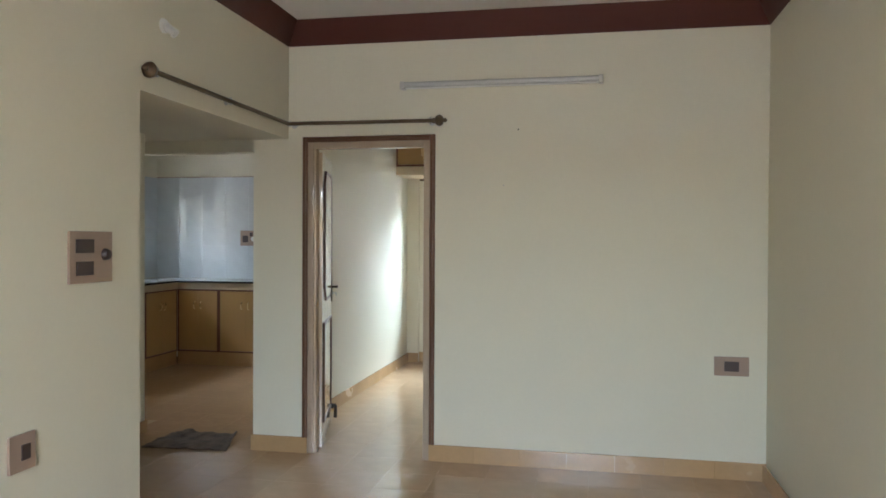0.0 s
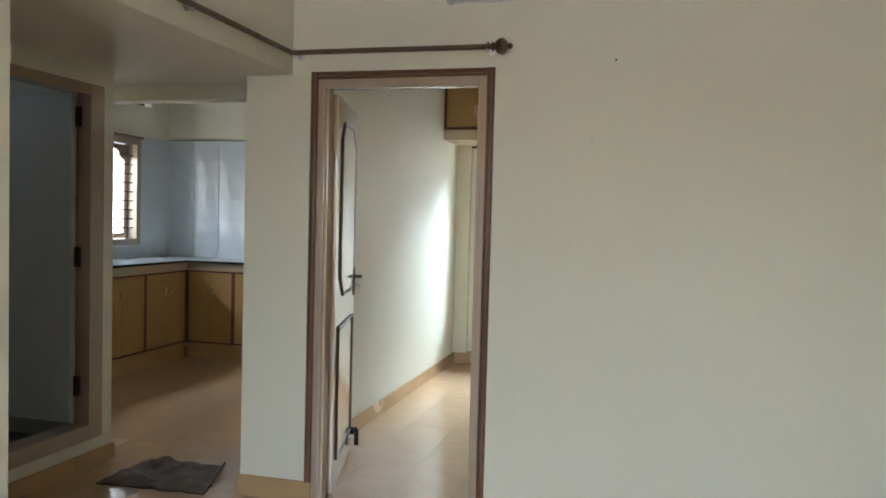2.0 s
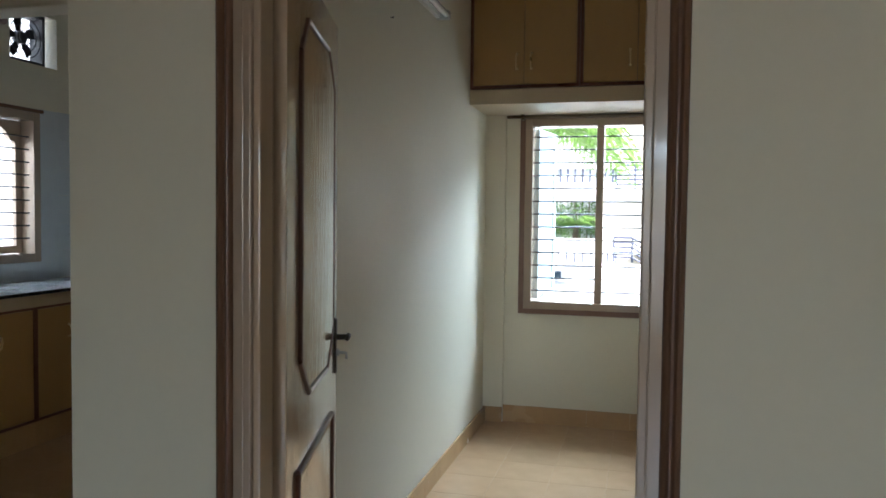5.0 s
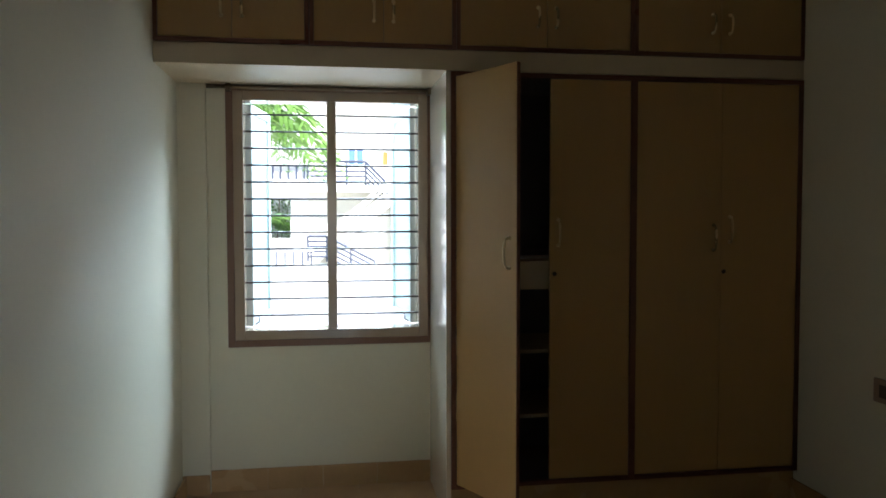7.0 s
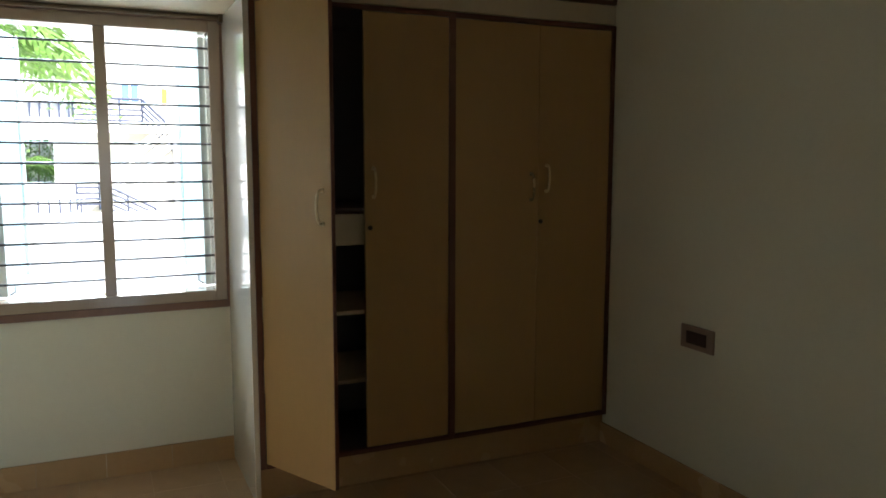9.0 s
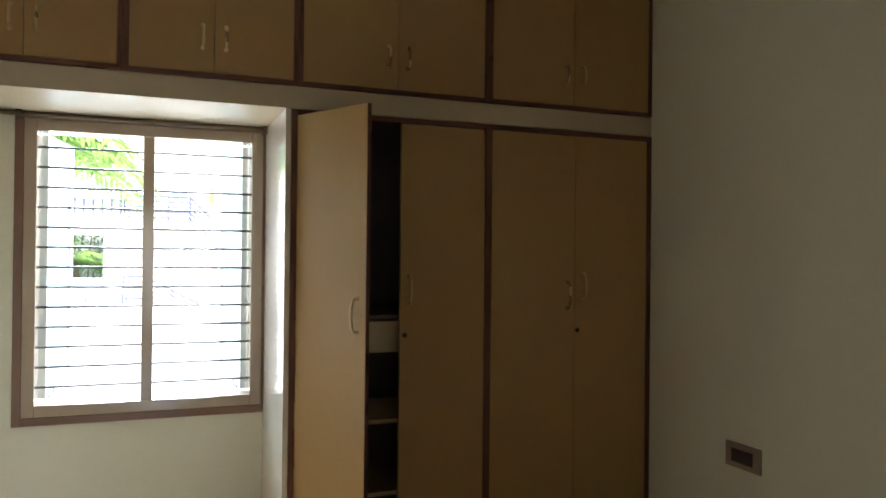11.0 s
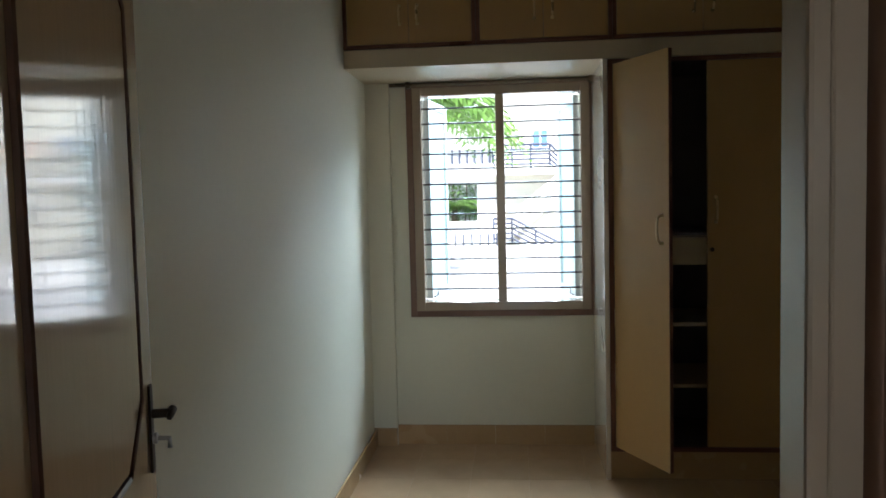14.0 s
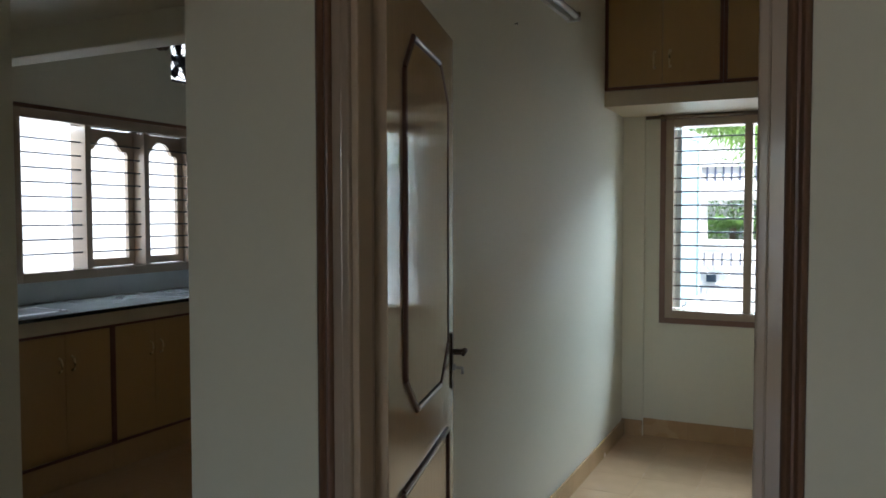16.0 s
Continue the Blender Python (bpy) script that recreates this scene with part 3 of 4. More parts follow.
for row in ((1.099, 1.122, 0.15, 2.146), (1.992, 2.024, 0.15, 2.146), (2.884, 2.906, 0.15, 2.146), (1.122, 1.992, 0.15, 0.172), (2.024, 2.884, 0.15, 0.172), (1.122, 1.992, 2.124, 2.146), (2.024, 2.884, 2.124, 2.146)):
    put("lipping", boxes((row[0], row[1], FY - 0.002, FY + 0.028, row[2], row[3]), bevel=0.002), M_WOODTRIM, wd, "reddish brown lipping")
for z in (0.48, 0.80):
    put("shelf", boxes((1.118, 1.99, FY + 0.05, 3.92, z - 0.009, z + 0.009), bevel=0.002), M_LIP, wd, "pale edged shelf")
dw = put("drawer", boxes((1.125, 1.985, FY + 0.055, 3.90, 1.105, 1.245), bevel=0.003), M_LIP, wd, "cream drawer front")
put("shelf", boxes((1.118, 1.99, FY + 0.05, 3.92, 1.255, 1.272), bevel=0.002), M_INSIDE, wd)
for x0, x1, hx, hz in ((1.585, 1.990, 1.625, 1.385), (2.026, 2.468, 2.430, 1.355), (2.470, 2.882, 2.515, 1.395)):
    dr = put("door", boxes((x0, x1, FY + 0.004, FY + 0.024, 0.175, 2.121), bevel=0.0015), M_WOOD, wd)
    d_handle("handle", hx, hz, FY + 0.004, 0.125, dr)
    if hx != 2.430:
        lx = 1.595 if x0 < 2 else 2.474
        put("lock", lathe(bmesh.new(), (lx + 0.012, FY + 0.005, 1.185), (0, -1, 0), [(0, 0.011), (0.006, 0.011), (0.010, 0.006)], 12), M_BRONZE, dr, "round dark lock", True)
AJAR = Matrix.Translation((1.124, FY, 0)) @ pose(0, 0, 0, 0, 0, math.degrees(math.atan2(-0.376, 0.19)))
bpy.context.view_layer.update()
aj = put("door", boxes((0.0, 0.432, 0.0, 0.020, 0.175, 2.121), bevel=0.0015), M_WOOD, wd, "tan door standing ajar")
aj.matrix_basis = AJAR
for nm, bm, mt in (("handle", None, M_BRASS),):
    hb = bmesh.new()
    tube(hb, [(0.385, 0.0, 1.305 - 0.065)] + [(0.385, -0.032 * math.sin(math.pi * (0.12 + 0.76 * k / 8)), 1.305 - 0.065 * math.cos(math.pi * k / 8)) for k in range(9)] + [(0.385, 0.0, 1.305 + 0.065)], 0.006, 8)
    for s in (-1, 1):
        lathe(hb, (0.385, 0.001, 1.305 + s * 0.065), (0, -1, 0), [(0, 0.011), (0.005, 0.010), (0.008, 0.005)], 10)
    part(nm, hb, mt, aj, "brass bow handle", True)
part("edge_band", boxes((0.430, 0.4345, 0.001, 0.019, 0.176, 2.12)), M_WOODTRIM, aj, "brown edge band")


# ---- bedroom window ----
win = thing("window_1", (0.55, 3.94, 0.77), "cream wooden window with iron bars, casements open outwards", "window", kind="structure")
put("edging", boxes(*oblong(0.0, 1.10, 0.772, 2.160, 0.036, 3.922, 3.94), bevel=0.003), M_WTRIM, win, "brown painted edging")
put("window_frame", boxes(*oblong(0.036, 1.064, 0.808, 2.124, 0.052, 3.926, 4.06), bevel=0.004), M_FRAME, win)
put("mullion", boxes((0.522, 0.572, 3.930, 4.06, 0.860, 2.072), bevel=0.004), M_FRAME, win)
for k in range(13):
    bm = bmesh.new()
    z = 0.933 + k * 0.0893
    tube(bm, [(0.082, 3.975, z), (1.018, 3.975, z)], 0.0055, 8)
    put("bar", bm, M_BAR, win, smooth=True)
for x, sgn in ((0.086, 1), (1.014, -1)):
    xa, xb = min(x, x + sgn * 0.034), max(x, x + sgn * 0.034)
    cs = put("casement", boxes((xa, xb, 4.065, 4.11, 0.865, 2.07), (xa, xb, 4.47, 4.51, 0.865, 2.07), (xa, xb, 4.11, 4.47, 0.865, 0.91), (xa, xb, 4.11, 4.47, 2.025, 2.07), bevel=0.003), M_CASE, win, "open casement frame, coloured pale as if backlit")
    cs.matrix_basis = Matrix.Translation((x, 4.065, 0)) @ pose(0, 0, 0, 0, 0, -9 * sgn) @ Matrix.Translation((-x, -4.065, 0))
    xm = (xa + xb) / 2
    pane = part("pane", boxes((xm - 0.003, xm + 0.003, 4.11, 4.47, 0.91, 2.025)), M_FROST, cs, "pale frosted pane")
    bm = bmesh.new()
    tube(bm, [(x + sgn * 0.045, 4.06, 0.875), (x + sgn * 0.06, 4.12, 0.88), (x + sgn * 0.05, 4.2, 0.90)], 0.005, 6)
    put("stay", bm, M_BAR, win, smooth=True)
wr = thing("curtain_rod", (0.5, 3.94, 2.135), "thin brown curtain rod across the window top", "curtain rod")
bm = bmesh.new()
tube(bm, [(-0.088, 3.885, 2.135), (1.07, 3.885, 2.135)], 0.011, 10)
put("rod", bm, M_RODBROWN, wr, smooth=True)
for x in (0.02, 1.068):
    put("bracket", boxes((x - 0.012, x + 0.012, 3.872, 3.94, 2.115, 2.155), bevel=0.003), M_RODBROWN, wr)

# ceiling fan
fan = thing("ceiling_fan", (1.38, 1.715, 2.94), "pale green ceiling fan at rest", "ceiling fan")
part("rod", tube(bmesh.new(), [(0, 0, 0), (0, 0, -0.26)], 0.012, 10), M_FAN, fan, smooth=True)
part("canopy", lathe(bmesh.new(), (0, 0, 0), (0, 0, -1), [(0, 0.05), (0.03, 0.045), (0.07, 0.018)]), M_FAN, fan, smooth=True)
part("motor", lathe(bmesh.new(), (0, 0, -0.24), (0, 0, -1), [(0, 0.03), (0.015, 0.09), (0.06, 0.10), (0.09, 0.07), (0.10, 0.02)], 24), M_FAN, fan, smooth=True)
for k in range(3):
    a = radians(47 + 120 * k)
    bm = bmesh.new()
    prism(bm, [(0.10, -0.03, -0.30), (0.20, -0.055, -0.305), (0.50, -0.065, -0.30), (0.535, -0.04, -0.298), (0.54, 0.05, -0.29), (0.20, 0.045, -0.288), (0.10, 0.03, -0.296)], (0, 0, 0.004))
    bl = part("blade", bm, M_FAN, fan)
    bl.matrix_basis = pose(0, 0, 0, 0, 0, math.degrees(a))


# ---- kitchen ----
CZ = 0.96
counter = thing("worktop", (-2.9, 2.5, CZ), "polished pale stone kitchen worktop with black edge", "worktop")
put("slab", boxes((-3.32, -2.73, 0.46, 3.65, CZ - 0.018, CZ), (-2.73, -0.36, 3.10, 3.65, CZ - 0.018, CZ)), M_COUNTER, counter)
put("edge", boxes((-2.73, -2.722, 0.46, 3.092, CZ - 0.022, CZ - 0.002), (-2.722, -0.36, 3.092, 3.10, CZ - 0.022, CZ - 0.002)), M_COUNTEREDGE, counter, "black stone edge")
put("apron", boxes((-2.76, -2.742, 0.46, 3.13, 0.862, CZ - 0.024), (-2.76, -0.36, 3.13, 3.148, 0.862, CZ - 0.024)), M_LIP, counter, "cream apron below the edge")
put("sink", boxes((-3.15, -2.85, 1.22, 1.66, CZ - 0.005, CZ + 0.004), bevel=0.003), M_STEEL, counter, "steel sink")
# No bowl is cut: a flat dark plate paints the hollow's shade.
put("sink_bowl_shade", boxes((-3.12, -2.88, 1.25, 1.63, CZ - 0.0, CZ + 0.0055)), M_DARKFLOOR, counter, "flat dark plate as the shade inside the sink")

def base_unit(a, b, along, label):
    """A double-door floor unit between a and b; along: 'y' faces +x, 'x' faces -y."""
    mid = (a + b) / 2
    if along == "y":
        f = -2.76
        ob = thing("kitchen_cabinet", (-3.0, mid, 0), label, "cabinet", "kitchen base cabinets")
        put("carcass", boxes((-3.30, f - 0.022, a + 0.001, b - 0.001, 0.15, 0.86)), M_INSIDE, ob)
        put("plinth", boxes((f - 0.03, f - 0.006, a + 0.001, b - 0.001, 0, 0.149)), M_SKIRT, ob)
        put("lipping", boxes((f - 0.02, f + 0.002, a + 0.001, a + 0.018, 0.15, 0.86), (f - 0.02, f + 0.002, b - 0.018, b - 0.001, 0.15, 0.86), (f - 0.02, f + 0.002, a + 0.018, b - 0.018, 0.15, 0.166), (f - 0.02, f + 0.002, a + 0.018, b - 0.018, 0.844, 0.86)), M_WOODTRIM, ob)
        for y0, y1, hy in ((a + 0.018, mid, mid - 0.04), (mid, b - 0.018, mid + 0.04)):
            dr = put("door", boxes((f - 0.018, f, y0 + 0.001, y1 - 0.001, 0.168, 0.842), bevel=0.0015), M_WOOD, ob)
            bm = bmesh.new()
            tube(bm, [(f, hy, 0.64), (f + 0.022, hy, 0.65), (f + 0.028, hy, 0.68), (f + 0.022, hy, 0.71), (f, hy, 0.72)], 0.006, 8)
            put("handle", bm, M_BRASS, dr, smooth=True)
    else:
        f = 3.148
        ob = thing("kitchen_cabinet", (mid, 3.4, 0), label, "cabinet", "kitchen base cabinets")
        put("carcass", boxes((a + 0.001, b - 0.001, f + 0.022, 3.63, 0.15, 0.86)), M_INSIDE, ob)
        put("plinth", boxes((a + 0.001, b - 0.001, f + 0.006, f + 0.03, 0, 0.149)), M_SKIRT, ob)
        put("lipping", boxes((a + 0.001, a + 0.018, f - 0.002, f + 0.02, 0.15, 0.86), (b - 0.018, b - 0.001, f - 0.002, f + 0.02, 0.15, 0.86), (a + 0.018, b - 0.018, f - 0.002, f + 0.02, 0.15, 0.166), (a + 0.018, b - 0.018, f - 0.002, f + 0.02, 0.844, 0.86)), M_WOODTRIM, ob)
        for x0, x1, hx in ((a + 0.018, mid, mid - 0.04), (mid, b - 0.018, mid + 0.04)):
            dr = put("door", boxes((x0 + 0.001, x1 - 0.001, f, f + 0.018, 0.168, 0.842), bevel=0.0015), M_WOOD, ob)
            bm = bmesh.new()
            tube(bm, [(hx, f, 0.64), (hx, f - 0.022, 0.65), (hx, f - 0.028, 0.68), (hx, f - 0.022, 0.71), (hx, f, 0.72)], 0.006, 8)
            put("handle", bm, M_BRASS, dr, smooth=True)
KL = "tan laminate kitchen base cabinet with closed doors"
for a, b in ((0.47, 1.235), (1.235, 1.87), (1.87, 2.51), (2.51, 3.145)):
    base_unit(a, b, "y", KL)
for a, b in ((-2.757, -2.25), (-2.25, -1.60), (-1.60, -0.98), (-0.98, -0.37)):
    base_unit(a, b, "x", KL)

# kitchen window: three lights, two with scalloped-arch shutters
kwin = thing("window_2", (-3.33, 2.42, 1.09), "cream wooden kitchen window with iron bars and arched shutters", "window", kind="structure")
y0, y1, z0, z1 = KW
put("edging", boxes((-3.33, -3.312, y0 - 0.03, y1 + 0.03, z1, z1 + 0.025), bevel=0.003), M_TRIM, kwin, "dark brown edging strip")
put("window_frame", boxes((-3.46, -3.318, y0, y0 + 0.06, z0, z1), (-3.46, -3.318, y1 - 0.06, y1, z0, z1), (-3.46, -3.318, y0 + 0.06, y1 - 0.06, z0, z0 + 0.06), (-3.46, -3.318, y0 + 0.06, y1 - 0.06, z1 - 0.06, z1), bevel=0.004), M_FRAME, kwin)
lights = [(y0 + 0.06, 2.17), (2.215, 2.655), (2.70, y1 - 0.06)]
for yy in (2.1925, 2.6775):
    put("mullion", boxes((-3.46, -3.32, yy - 0.0225, yy + 0.0225, z0 + 0.06, z1 - 0.06), bevel=0.004), M_FRAME, kwin)
for k in range(9):
    bm = bmesh.new()
    z = 1.257 + k * 0.089
    tube(bm, [(-3.365, y0 + 0.05, z), (-3.365, y1 - 0.05, z)], 0.0055, 8)
    put("bar", bm, M_BAR, kwin, smooth=True)
for a, b in lights[1:]:
    c, zt = (a + b) / 2, z1 - 0.062
    outer = [(a + 0.002, z0 + 0.062), (b - 0.002, z0 + 0.062)]
    w = (b - a) / 2 - 0.055
    arch = [(-w, 1.86), (-w, 1.92), (-w * 0.93, 1.935), (-w * 0.72, 1.938), (-w * 0.58, 1.965), (-w * 0.45, 2.0), (-w * 0.24, 2.022), (0, 2.03), (w * 0.24, 2.022), (w * 0.45, 2.0), (w * 0.58, 1.965), (w * 0.72, 1.938), (w * 0.93, 1.935), (w, 1.92), (w, 1.86)]
    bm = boxes((-3.455, -3.425, a + 0.002, a + 0.055, z0 + 0.062, 1.86), (-3.455, -3.425, b - 0.055, b - 0.002, z0 + 0.062, 1.86), (-3.455, -3.425, a + 0.055, b - 0.055, z0 + 0.062, z0 + 0.115))
    # board above the opening, cut to the arch, in strips
    xs = [a + 0.002] + [c + p for p, _ in arch] + [b - 0.002]
    zs = [1.86] + [q for _, q in arch] + [1.86]
    for i in range(len(xs) - 1):
        if xs[i + 1] - xs[i] < 1e-5:
            continue
        prism(bm, [(-3.455, xs[i], zs[i]), (-3.455, xs[i + 1], zs[i + 1]), (-3.455, xs[i + 1], zt), (-3.455, xs[i], zt)], (0.03, 0, 0))
    put("shutter", bm, M_FRAME, kwin, "shutter frame with scalloped arch")
fan_v = thing("exhaust_fan", (-3.42, 3.145, 2.66), "dark exhaust fan set in a square wall opening", "exhaust fan")
put("frame", boxes((-3.47, -3.36, 2.93, 2.955, 2.48, 2.84), (-3.47, -3.36, 3.255, 3.28, 2.48, 2.84), (-3.47, -3.36, 2.955, 3.255, 2.48, 2.505), (-3.47, -3.36, 2.955, 3.255, 2.815, 2.84)), M_BAR, fan_v)
put("hub", lathe(bmesh.new(), (-3.44, 3.105, 2.66), (1, 0, 0), [(0, 0.045), (0.05, 0.045), (0.06, 0.02)]), M_BAR, fan_v, smooth=True)
for k in range(5):
    a = radians(20 + 72 * k)
    u, v = Vector((0, math.cos(a), math.sin(a))), Vector((0, -math.sin(a), math.cos(a)))
    c = Vector((-3.42, 3.105, 2.66))
    put("blade", prism(bmesh.new(), [c + u * 0.04 - v * 0.015, c + u * 0.14 - v * 0.03, c + u * 0.145 + v * 0.03, c + u * 0.10 + v * 0.045, c + u * 0.04 + v * 0.02], (0.003, 0, 0)), M_BAR, fan_v)
bm = bmesh.new()
for k in range(3):
    r = 0.05 + 0.045 * k
    tube(bm, [(-3.365, 3.105 + r * math.cos(q * math.pi / 12), 2.66 + r * math.sin(q * math.pi / 12)) for q in range(25)], 0.004, 6)
put("guard", bm, M_BAR, fan_v, smooth=True)


# ---- outside ----
solid("ground", boxes((-600, 600, -600, 600, -0.9, -0.4)), M_GROUND, "pale concrete yard and street ground", "ground")
solid("foundation", boxes((-3.5, 3.1, -7.15, 4.10, -0.42, -0.05)), M_RENDER, "white plastered house base", "foundation")
solid("neighbour_wall", boxes((-9.3, -9.0, -4, 12, -0.42, 5.5)), M_RENDER, "bright white wall of the next house", "house wall")
for yy in (6.65,):
    w3 = thing("neighbour_window", (-9.0, yy, 1.4), "small dark barred window in the next house", "window")
    put("frame", boxes((-9.0, -8.95, yy - 0.20, yy + 0.20, 1.3, 2.25)), M_RENDER, w3)
    put("pane", boxes((-8.95, -8.94, yy - 0.12, yy + 0.12, 1.4, 2.15)), M_BLUEGLASS, w3)

BY = 24.0
house = thing("house", (0, BY, -0.4), "white two-storey house across the street with outside stairs", "house")
for row in ((-9, -2.05, -0.42, 2.18), (-0.55, 0.0, -0.42, 2.18), (-2.05, -0.55, -0.42, 0.75), (-2.05, -0.55, 1.98, 2.18)):
    put("wall", boxes((row[0], row[1], BY, BY + 0.3, row[2], row[3])), M_RENDER, house)
put("wall", boxes((0.0, 2.5, BY + 0.05, BY + 0.3, -0.42, 2.18)), M_BEIGE, house, "beige wall behind the stairs")
put("wall", boxes((0.0, 8, BY + 1.4, BY + 1.7, -0.42, 7.0)), M_BEIGE, house, "beige set-back wall")
put("wall", boxes((-9, 0.0, BY + 5.5, BY + 5.8, -0.42, 6.4)), M_RENDER, house)
put("slab", boxes((-9, 2.6, BY - 0.6, BY + 1.4, 2.18, 2.36)), M_RENDER, house)
put("parapet", boxes((-9, 0.0, BY - 0.6, BY - 0.45, 2.36, 2.55)), M_RENDER, house)
put("coping", boxes((-9, 0.0, BY - 0.6, BY - 0.45, 3.0, 3.15)), M_RENDER, house)
# Dark strips laid on the white parapet as its shaded slots.
for k in range(26):
    x = -6.0 + k * 0.235
    put("parapet_slot", boxes((x, x + 0.05, BY - 0.57, BY - 0.49, 2.55, 3.0)), M_RAIL, house, "dark strip standing in for a parapet slot")
put("parapet_back", boxes((-9, 0.0, BY - 0.45, BY - 0.40, 2.36, 3.1)), M_RENDER, house)
put("sill", boxes((-2.2, -0.4, BY - 0.15, BY, 0.66, 0.75)), M_RENDER, house)
for x in (1.30, 1.56):
    wn_ = put("window", boxes((x - 0.03, x + 0.23, BY + 1.34, BY + 1.4, 3.1, 3.72)), M_RENDER, house)
    put("pane", boxes((x, x + 0.20, BY + 1.32, BY + 1.34, 3.14, 3.68)), M_BLUEGLASS, wn_)
def railing(a, b, h, n, material=M_RAIL):
    a, b = Vector(a), Vector(b)
    for k in range(5):
        up = Vector((0, 0, h * (0.2 + 0.2 * k)))
        put("rail", tube(bmesh.new(), [a + up, b + up], 0.045 if k == 4 else 0.036, 6), material, house, "metal rail", True)
    for k in range(n + 1):
        p = a.lerp(b, k / n)
        put("post", tube(bmesh.new(), [p, p + Vector((0, 0, h))], 0.035, 6), material, house, "metal post", True)
railing((0.0, BY - 0.5, 2.36), (1.75, BY - 0.5, 2.36), 0.75, 3)
railing((1.75, BY - 0.5, 2.36), (2.35, BY - 0.5, 1.75), 0.75, 1)
railing((0.0, BY - 1.4, 0.1), (0.55, BY - 1.4, 0.1), 0.75, 1)
railing((0.55, BY - 1.4, 0.1), (1.95, BY - 1.4, -0.65), 0.75, 2)
railing((0.55, BY - 0.9, 0.2), (2.3, BY - 0.9, 1.65), 0.75, 2, M_BEIGE)
put("stair_flight", prism(bmesh.new(), [(0.35, BY - 0.9, 0.10), (0.55, BY - 0.9, 0.35), (2.5, BY - 0.9, 2.2), (2.5, BY - 0.9, 1.75)], (0, 1.1, 0)), M_RENDER, house)
put("under_stair", prism(bmesh.new(), [(0.8, BY - 0.7, -0.42), (2.5, BY - 0.7, -0.42), (2.5, BY - 0.7, 1.7), (0.8, BY - 0.7, 0.45)], (0, 0.2, 0)), M_BEIGE, house)
put("pillar", boxes((2.5, 2.9, BY - 1.0, BY + 0.3, -0.42, 2.2)), M_RENDER, house)
compound = solid("compound_wall", boxes((-12, 12, BY - 3.0, BY - 2.8, -0.42, 0.12)), M_RENDER, "low white compound wall along the street", "boundary wall")
for k in range(18):
    x = -3.9 + k * 0.235
    put("post", boxes((x, x + 0.045, BY - 2.93, BY - 2.87, 0.12, 0.48)), M_RAIL, compound, "short dark iron post")
put("coping", boxes((-4.2, 0.2, BY - 2.97, BY - 2.83, 0.48, 0.58)), M_RENDER, compound)
put("meter_box", boxes((-1.68, -1.42, BY - 3.1, BY - 3.0, -0.33, -0.12), bevel=0.01), M_DARKGLASS, compound, "small dark meter box")
cloth = solid("hanging_cloth", prism(bmesh.new(), [(2.28, BY - 0.45, 2.95), (2.42, BY - 0.45, 2.93), (2.44, BY - 0.47, 3.4), (2.29, BY - 0.45, 3.43)], (0, 0.03, 0)), M_ORANGE, "orange cloth hung over the stair railing", "cloth", kind="thing")


def palm(x, y, z, base, count, reach, seed, label):
    rnd = random.Random(seed)
    ob = thing("palm_tree", (x, y, base), label, "tree")
    put("trunk", tube(bmesh.new(), [(x + 0.05 * math.sin(k * 0.8), y, base + (z - base) * k / 8) for k in range(9)], 0.16, 10, 0.09), M_BARK, ob, smooth=True)
    bm = bmesh.new()
    for i in range(count):
        az = 2 * math.pi * (i + rnd.random() * 0.6) / count
        lift = rnd.uniform(0.0, 1.1)
        L = reach * rnd.uniform(0.8, 1.1)
        d, side = Vector((math.cos(az), math.sin(az), 0)), Vector((-math.sin(az), math.cos(az), 0))
        spine = [Vector((x, y, z)) + d * (L * s) + Vector((0, 0, L * (lift * s - (0.55 + lift * 0.75) * s * s))) for s in [k / 22 for k in range(23)]]
        tube(bm, spine[::3], 0.02, 5, 0.006)
        for k in range(2, 23):
            ll = reach * 0.27 * math.sin(math.pi * min(0.97, 0.12 + k / 25)) + 0.05
            for sg in (-1, 1):
                p = spine[k]
                tip = p + side * (sg * ll * 0.75) + d * ll * 0.45 + Vector((0, 0, -ll * rnd.uniform(0.25, 0.7)))
                w = d * 0.032 * reach / 2
                mid = p.lerp(tip, 0.55) + Vector((0, 0, ll * 0.08))
                v = [bm.verts.new(q) for q in (p - w * 0.5, p + w * 0.5, mid + w, tip, mid - w)]
                bm.faces.new((v[0], v[1], v[2], v[4]))
                bm.faces.new((v[4], v[2], v[3]))
    put("crown", bm, M_FROND, ob, "drooping green fronds")
palm(-1.9, 17.5, 3.75, -0.4, 30, 3.1, 3, "coconut palm with drooping green fronds across the street")
palm(-1.45, 26.6, 1.25, -0.4, 26, 1.35, 5, "small green palm behind the house opening")
palm(3.3, 27.5, 4.1, -0.4, 13, 1.6, 8, "green palm beside the far house")
palm(-6.5, 29, 5.5, -0.4, 14, 2.6, 9, "tall green palm behind the far house")

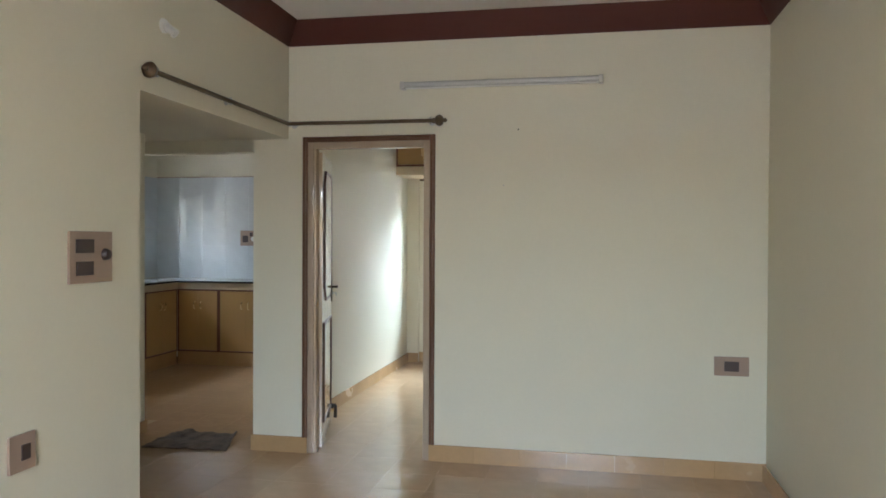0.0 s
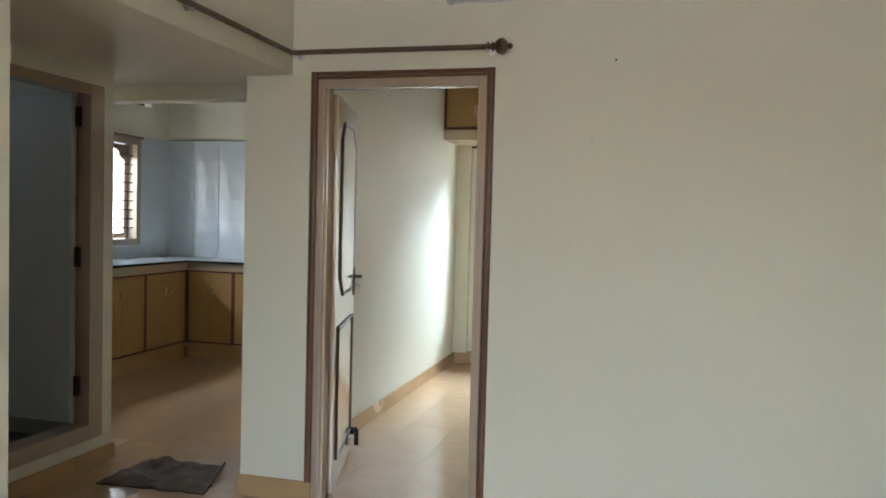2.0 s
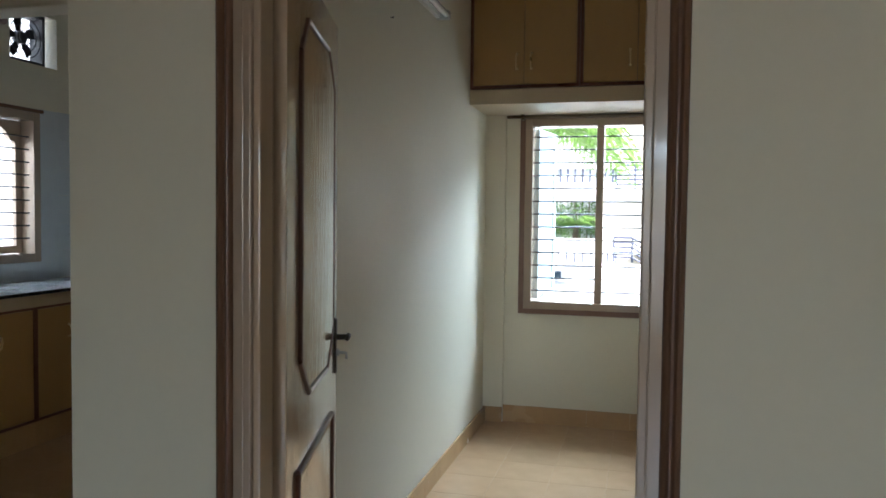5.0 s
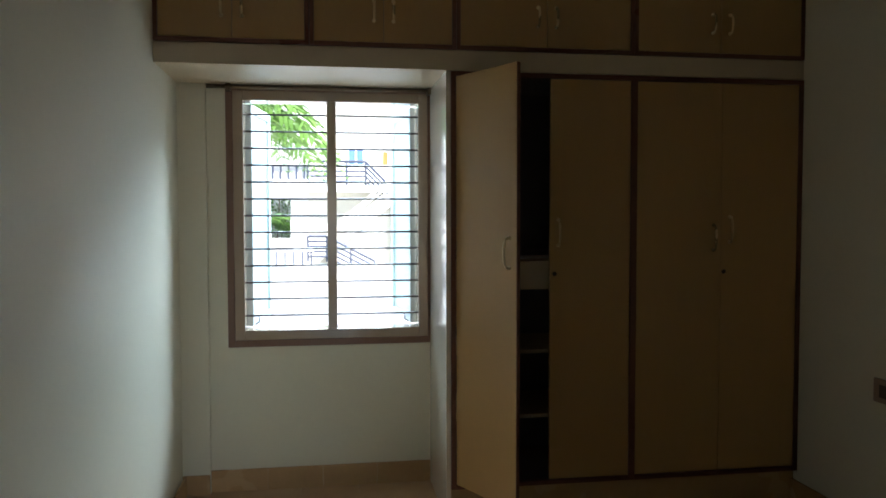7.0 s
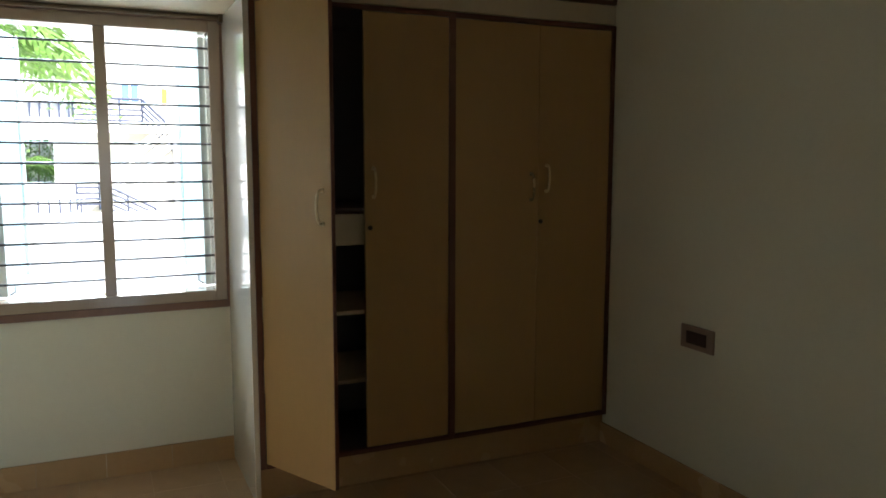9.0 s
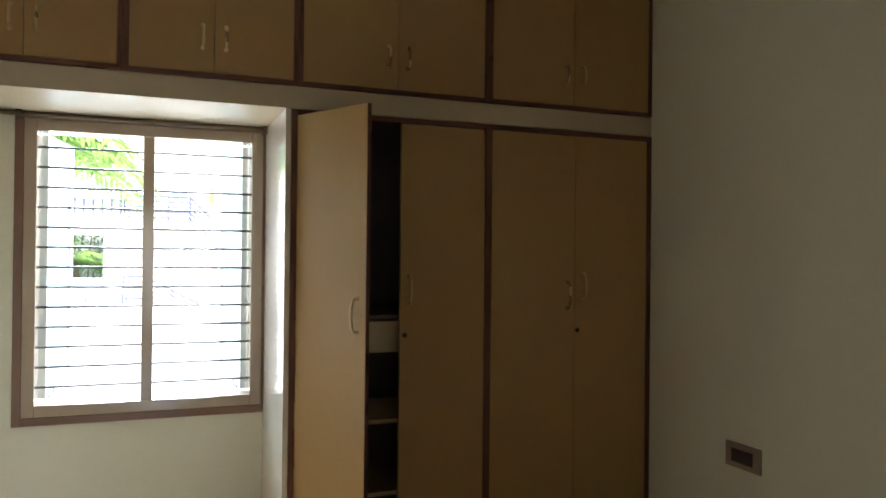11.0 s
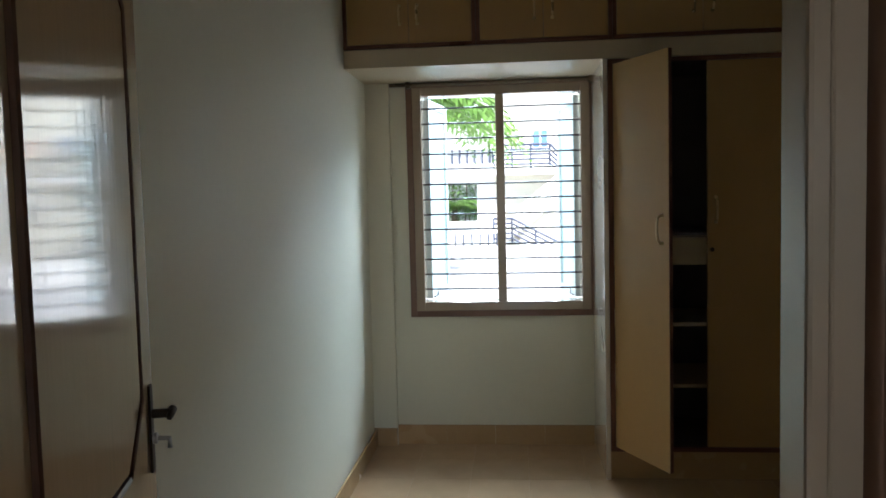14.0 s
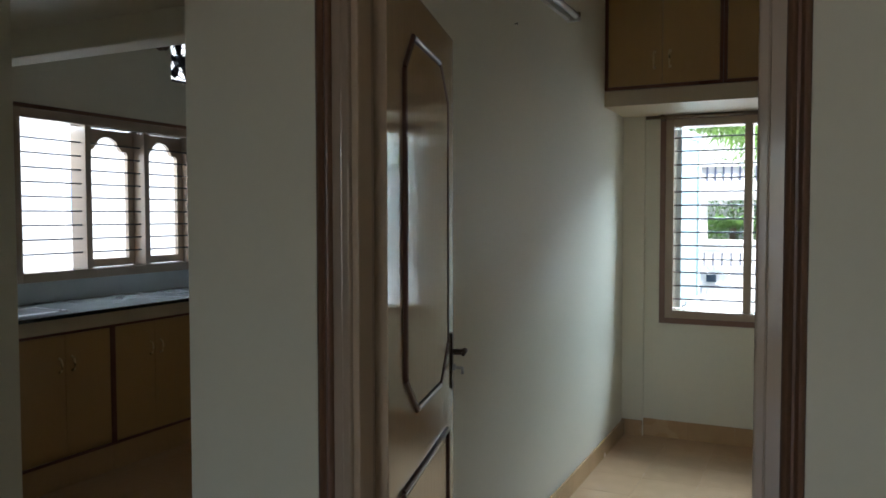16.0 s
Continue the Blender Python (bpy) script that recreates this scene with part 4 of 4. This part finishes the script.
def shrub(x, y, base, w, h, n, seed, label):
    """A bush: short stems and a loose heap of small leaves."""
    rnd = random.Random(seed)
    ob = thing("shrub", (x, y, base), label, "shrub")
    for k in range(5):
        a = k * 1.26
        put("stem", tube(bmesh.new(), [(x, y, base), (x + 0.3 * w * math.cos(a), y + 0.3 * math.sin(a), base + h * 0.7)], 0.03, 6, 0.012), M_BARK, ob)
    bm = bmesh.new()
    for _ in range(n):
        a, q = rnd.uniform(0, 6.283), rnd.random() ** 0.5
        zz = rnd.uniform(0.1, 1.0)
        c = Vector((x + w * q * math.cos(a) * (1.1 - 0.5 * zz * zz), y + 0.6 * q * math.sin(a), base + h * zz * rnd.uniform(0.8, 1.1)))
        d = Vector((rnd.uniform(-1, 1), rnd.uniform(-1, 1), rnd.uniform(-0.8, 0.5))).normalized() * rnd.uniform(0.10, 0.20)
        s = d.cross(Vector((0, 0, 1))).normalized() * 0.035
        v = [bm.verts.new(p) for p in (c, c + d * 0.5 + s, c + d, c + d * 0.5 - s)]
        bm.faces.new(v)
    put("leaves", bm, M_FROND, ob, "dense small green leaves")
shrub(-1.3, 28.4, -0.4, 2.0, 4.0, 5200, 12, "dense green shrub behind the far house")


# ---- skirting, wall tiles and floor tiles ----
def strip(name, runs, label):
    ob = thing(name, (0, 0, 0), label, "skirting", kind="structure")
    for a, b, z in runs:
        a, b = Vector(a), Vector(b)
        n = max(1, round((b - a).length / 0.305))
        for k in range(n):
            p, q = a.lerp(b, k / n), a.lerp(b, (k + 1) / n)
            d = (q - p).normalized()
            s = Vector((-d.y, d.x, 0)) * 0.011
            g = d * 0.0007
            put_fast("skirting_tile", prism(bmesh.new(), [p + g, q - g, q - g + s, p + g + s], (0, 0, z)), M_SKIRT, ob)
def put_fast(name, bm, material, parent):
    return part(name, bm, material, parent)
strip("baseboard", [((0.872, -0.012, 0), (2.94, -0.012, 0), 0.105), ((-0.355, -0.012, 0), (0.035, -0.012, 0), 0.105), ((-0.367, 0.12, 0), (-0.367, -0.012, 0), 0.105),
      ((2.928, -6.9, 0), (2.928, -0.013, 0), 0.105), ((-0.092, -1.72, 0), (-0.092, -6.9, 0), 0.105), ((-0.355, -1.709, 0), (-0.092, -1.709, 0), 0.105)], "ochre tiled skirting along the living room walls")
strip("baseboard", [((-0.227, 3.90, 0), (-0.227, 0.14, 0), 0.105), ((-0.238, 3.888, 0), (-0.098, 3.888, 0), 0.105), ((-0.098, 3.928, 0), (1.074, 3.928, 0), 0.115), ((2.895, 0.14, 0), (2.895, 3.38, 0), 0.105)], "ochre tiled skirting along the bedroom walls")
strip("baseboard", [((-1.348, 0.295, 0), (-1.348, -1.9, 0), 0.085)], "ochre tiled skirting along the passage wall")

dado = thing("wall_tiles", (0, 0, 0), "glossy white kitchen wall tiles above the worktop", "wall tiles", kind="structure")
def tile_mesh(name, u, v, t, material):
    """A tile lying in the xy plane, softened at its top edge."""
    e = 0.0008
    bm = bmesh.new()
    lo = [bm.verts.new(p) for p in ((0, 0, -t), (u, 0, -t), (u, v, -t), (0, v, -t))]
    md = [bm.verts.new(p) for p in ((0, 0, -e), (u, 0, -e), (u, v, -e), (0, v, -e))]
    hi = [bm.verts.new(p) for p in ((e, e, 0), (u - e, e, 0), (u - e, v - e, 0), (e, v - e, 0))]
    for a, b in ((lo, md), (md, hi)):
        for k in range(4):
            bm.faces.new((a[k], a[(k + 1) % 4], b[(k + 1) % 4], b[k]))
    bm.faces.new(hi)
    return mesh_of(name, bm, material)
TU, TV = 0.298, 0.2005
wall_tile = tile_mesh("wall_tile", TU, TV, 0.006, M_DADO)
def lay(mesh, name, m, parent):
    ob = new(name, mesh)
    ob.parent = parent
    ob.matrix_basis = m
    return ob
for r in range(6):
    z = CZ + 0.002 + r * 0.202
    for k in range(10):
        x = -3.326 + k * 0.30
        if x + TU < -0.355:
            lay(wall_tile, "wall_tile", Matrix.Translation((x, 3.653, z)) @ pose(0, 0, 0, 90, 0, 0), dado)
    for k in range(10):
        y = 3.652 - k * 0.30
        yl = y - TU
        if yl > 3.20 or y < KW[0] - 0.005 or z + TV < KW[2]:
            lay(wall_tile, "wall_tile", Matrix.Translation((-3.323, yl, z)) @ pose(0, 0, 0, 90, 0, 90), dado)
part("grout", boxes((-3.33, -0.36, 3.656, 3.6595, CZ, 2.174)), M_WGROUT, dado)
part("dado_border", boxes((-3.33, -0.36, 3.646, 3.659, 2.174, 2.182)), M_PLATE, dado, "thin brown border strip")
part("dado_run", boxes((-3.329, -3.323, 3.182, 3.354, CZ, 2.17), (-3.329, -3.323, 0.46, 3.182, CZ, 1.088)), M_DADO, dado)

P = 0.305
floor_tile = tile_mesh("floor_tile", P - 0.0018, P - 0.0018, 0.008, M_TILE)
floor = thing("floor", (0, 0, 0), "glossy tan ceramic tiled floor with joints paled for glints", "floor", kind="structure")
part("bed", boxes((-0.36, 2.95, -7.05, 4.0, -0.06, -0.0015), (-3.34, -0.36, 0.28, 3.7, -0.06, -0.0015), (-1.48, -0.36, -1.95, 0.28, -0.06, -0.0015)), M_GROUT, floor, "grout between the tiles, coloured paler for its glints")
rest = bmesh.new()
i0, i1, j0, j1 = -11, 10, -24, 13
for i in range(i0, i1):
    for j in range(j0, j1):
        x, y = 0.068 + i * P, 0.005 + j * P
        if x < -0.36 and (y < -2.0 or x < -3.4) or y < -7.1 or y > 3.95 or x > 2.95:
            continue
        if x < -1.5 and y < 0.33:
            continue
        near_walk = -0.36 < x < 2.9 and -3.4 < y or -1.5 < x <= -0.36 and -0.7 < y < 0.9
        if near_walk:
            lay(floor_tile, "floor_tile", Matrix.Translation((x, y, 0)), floor)
        else:
            box(rest, x, x + P - 0.0018, y, y + P - 0.0018, -0.008, 0)
tagged(part("floor_tile_run", rest, M_TILE_W, floor), kind="stuff")
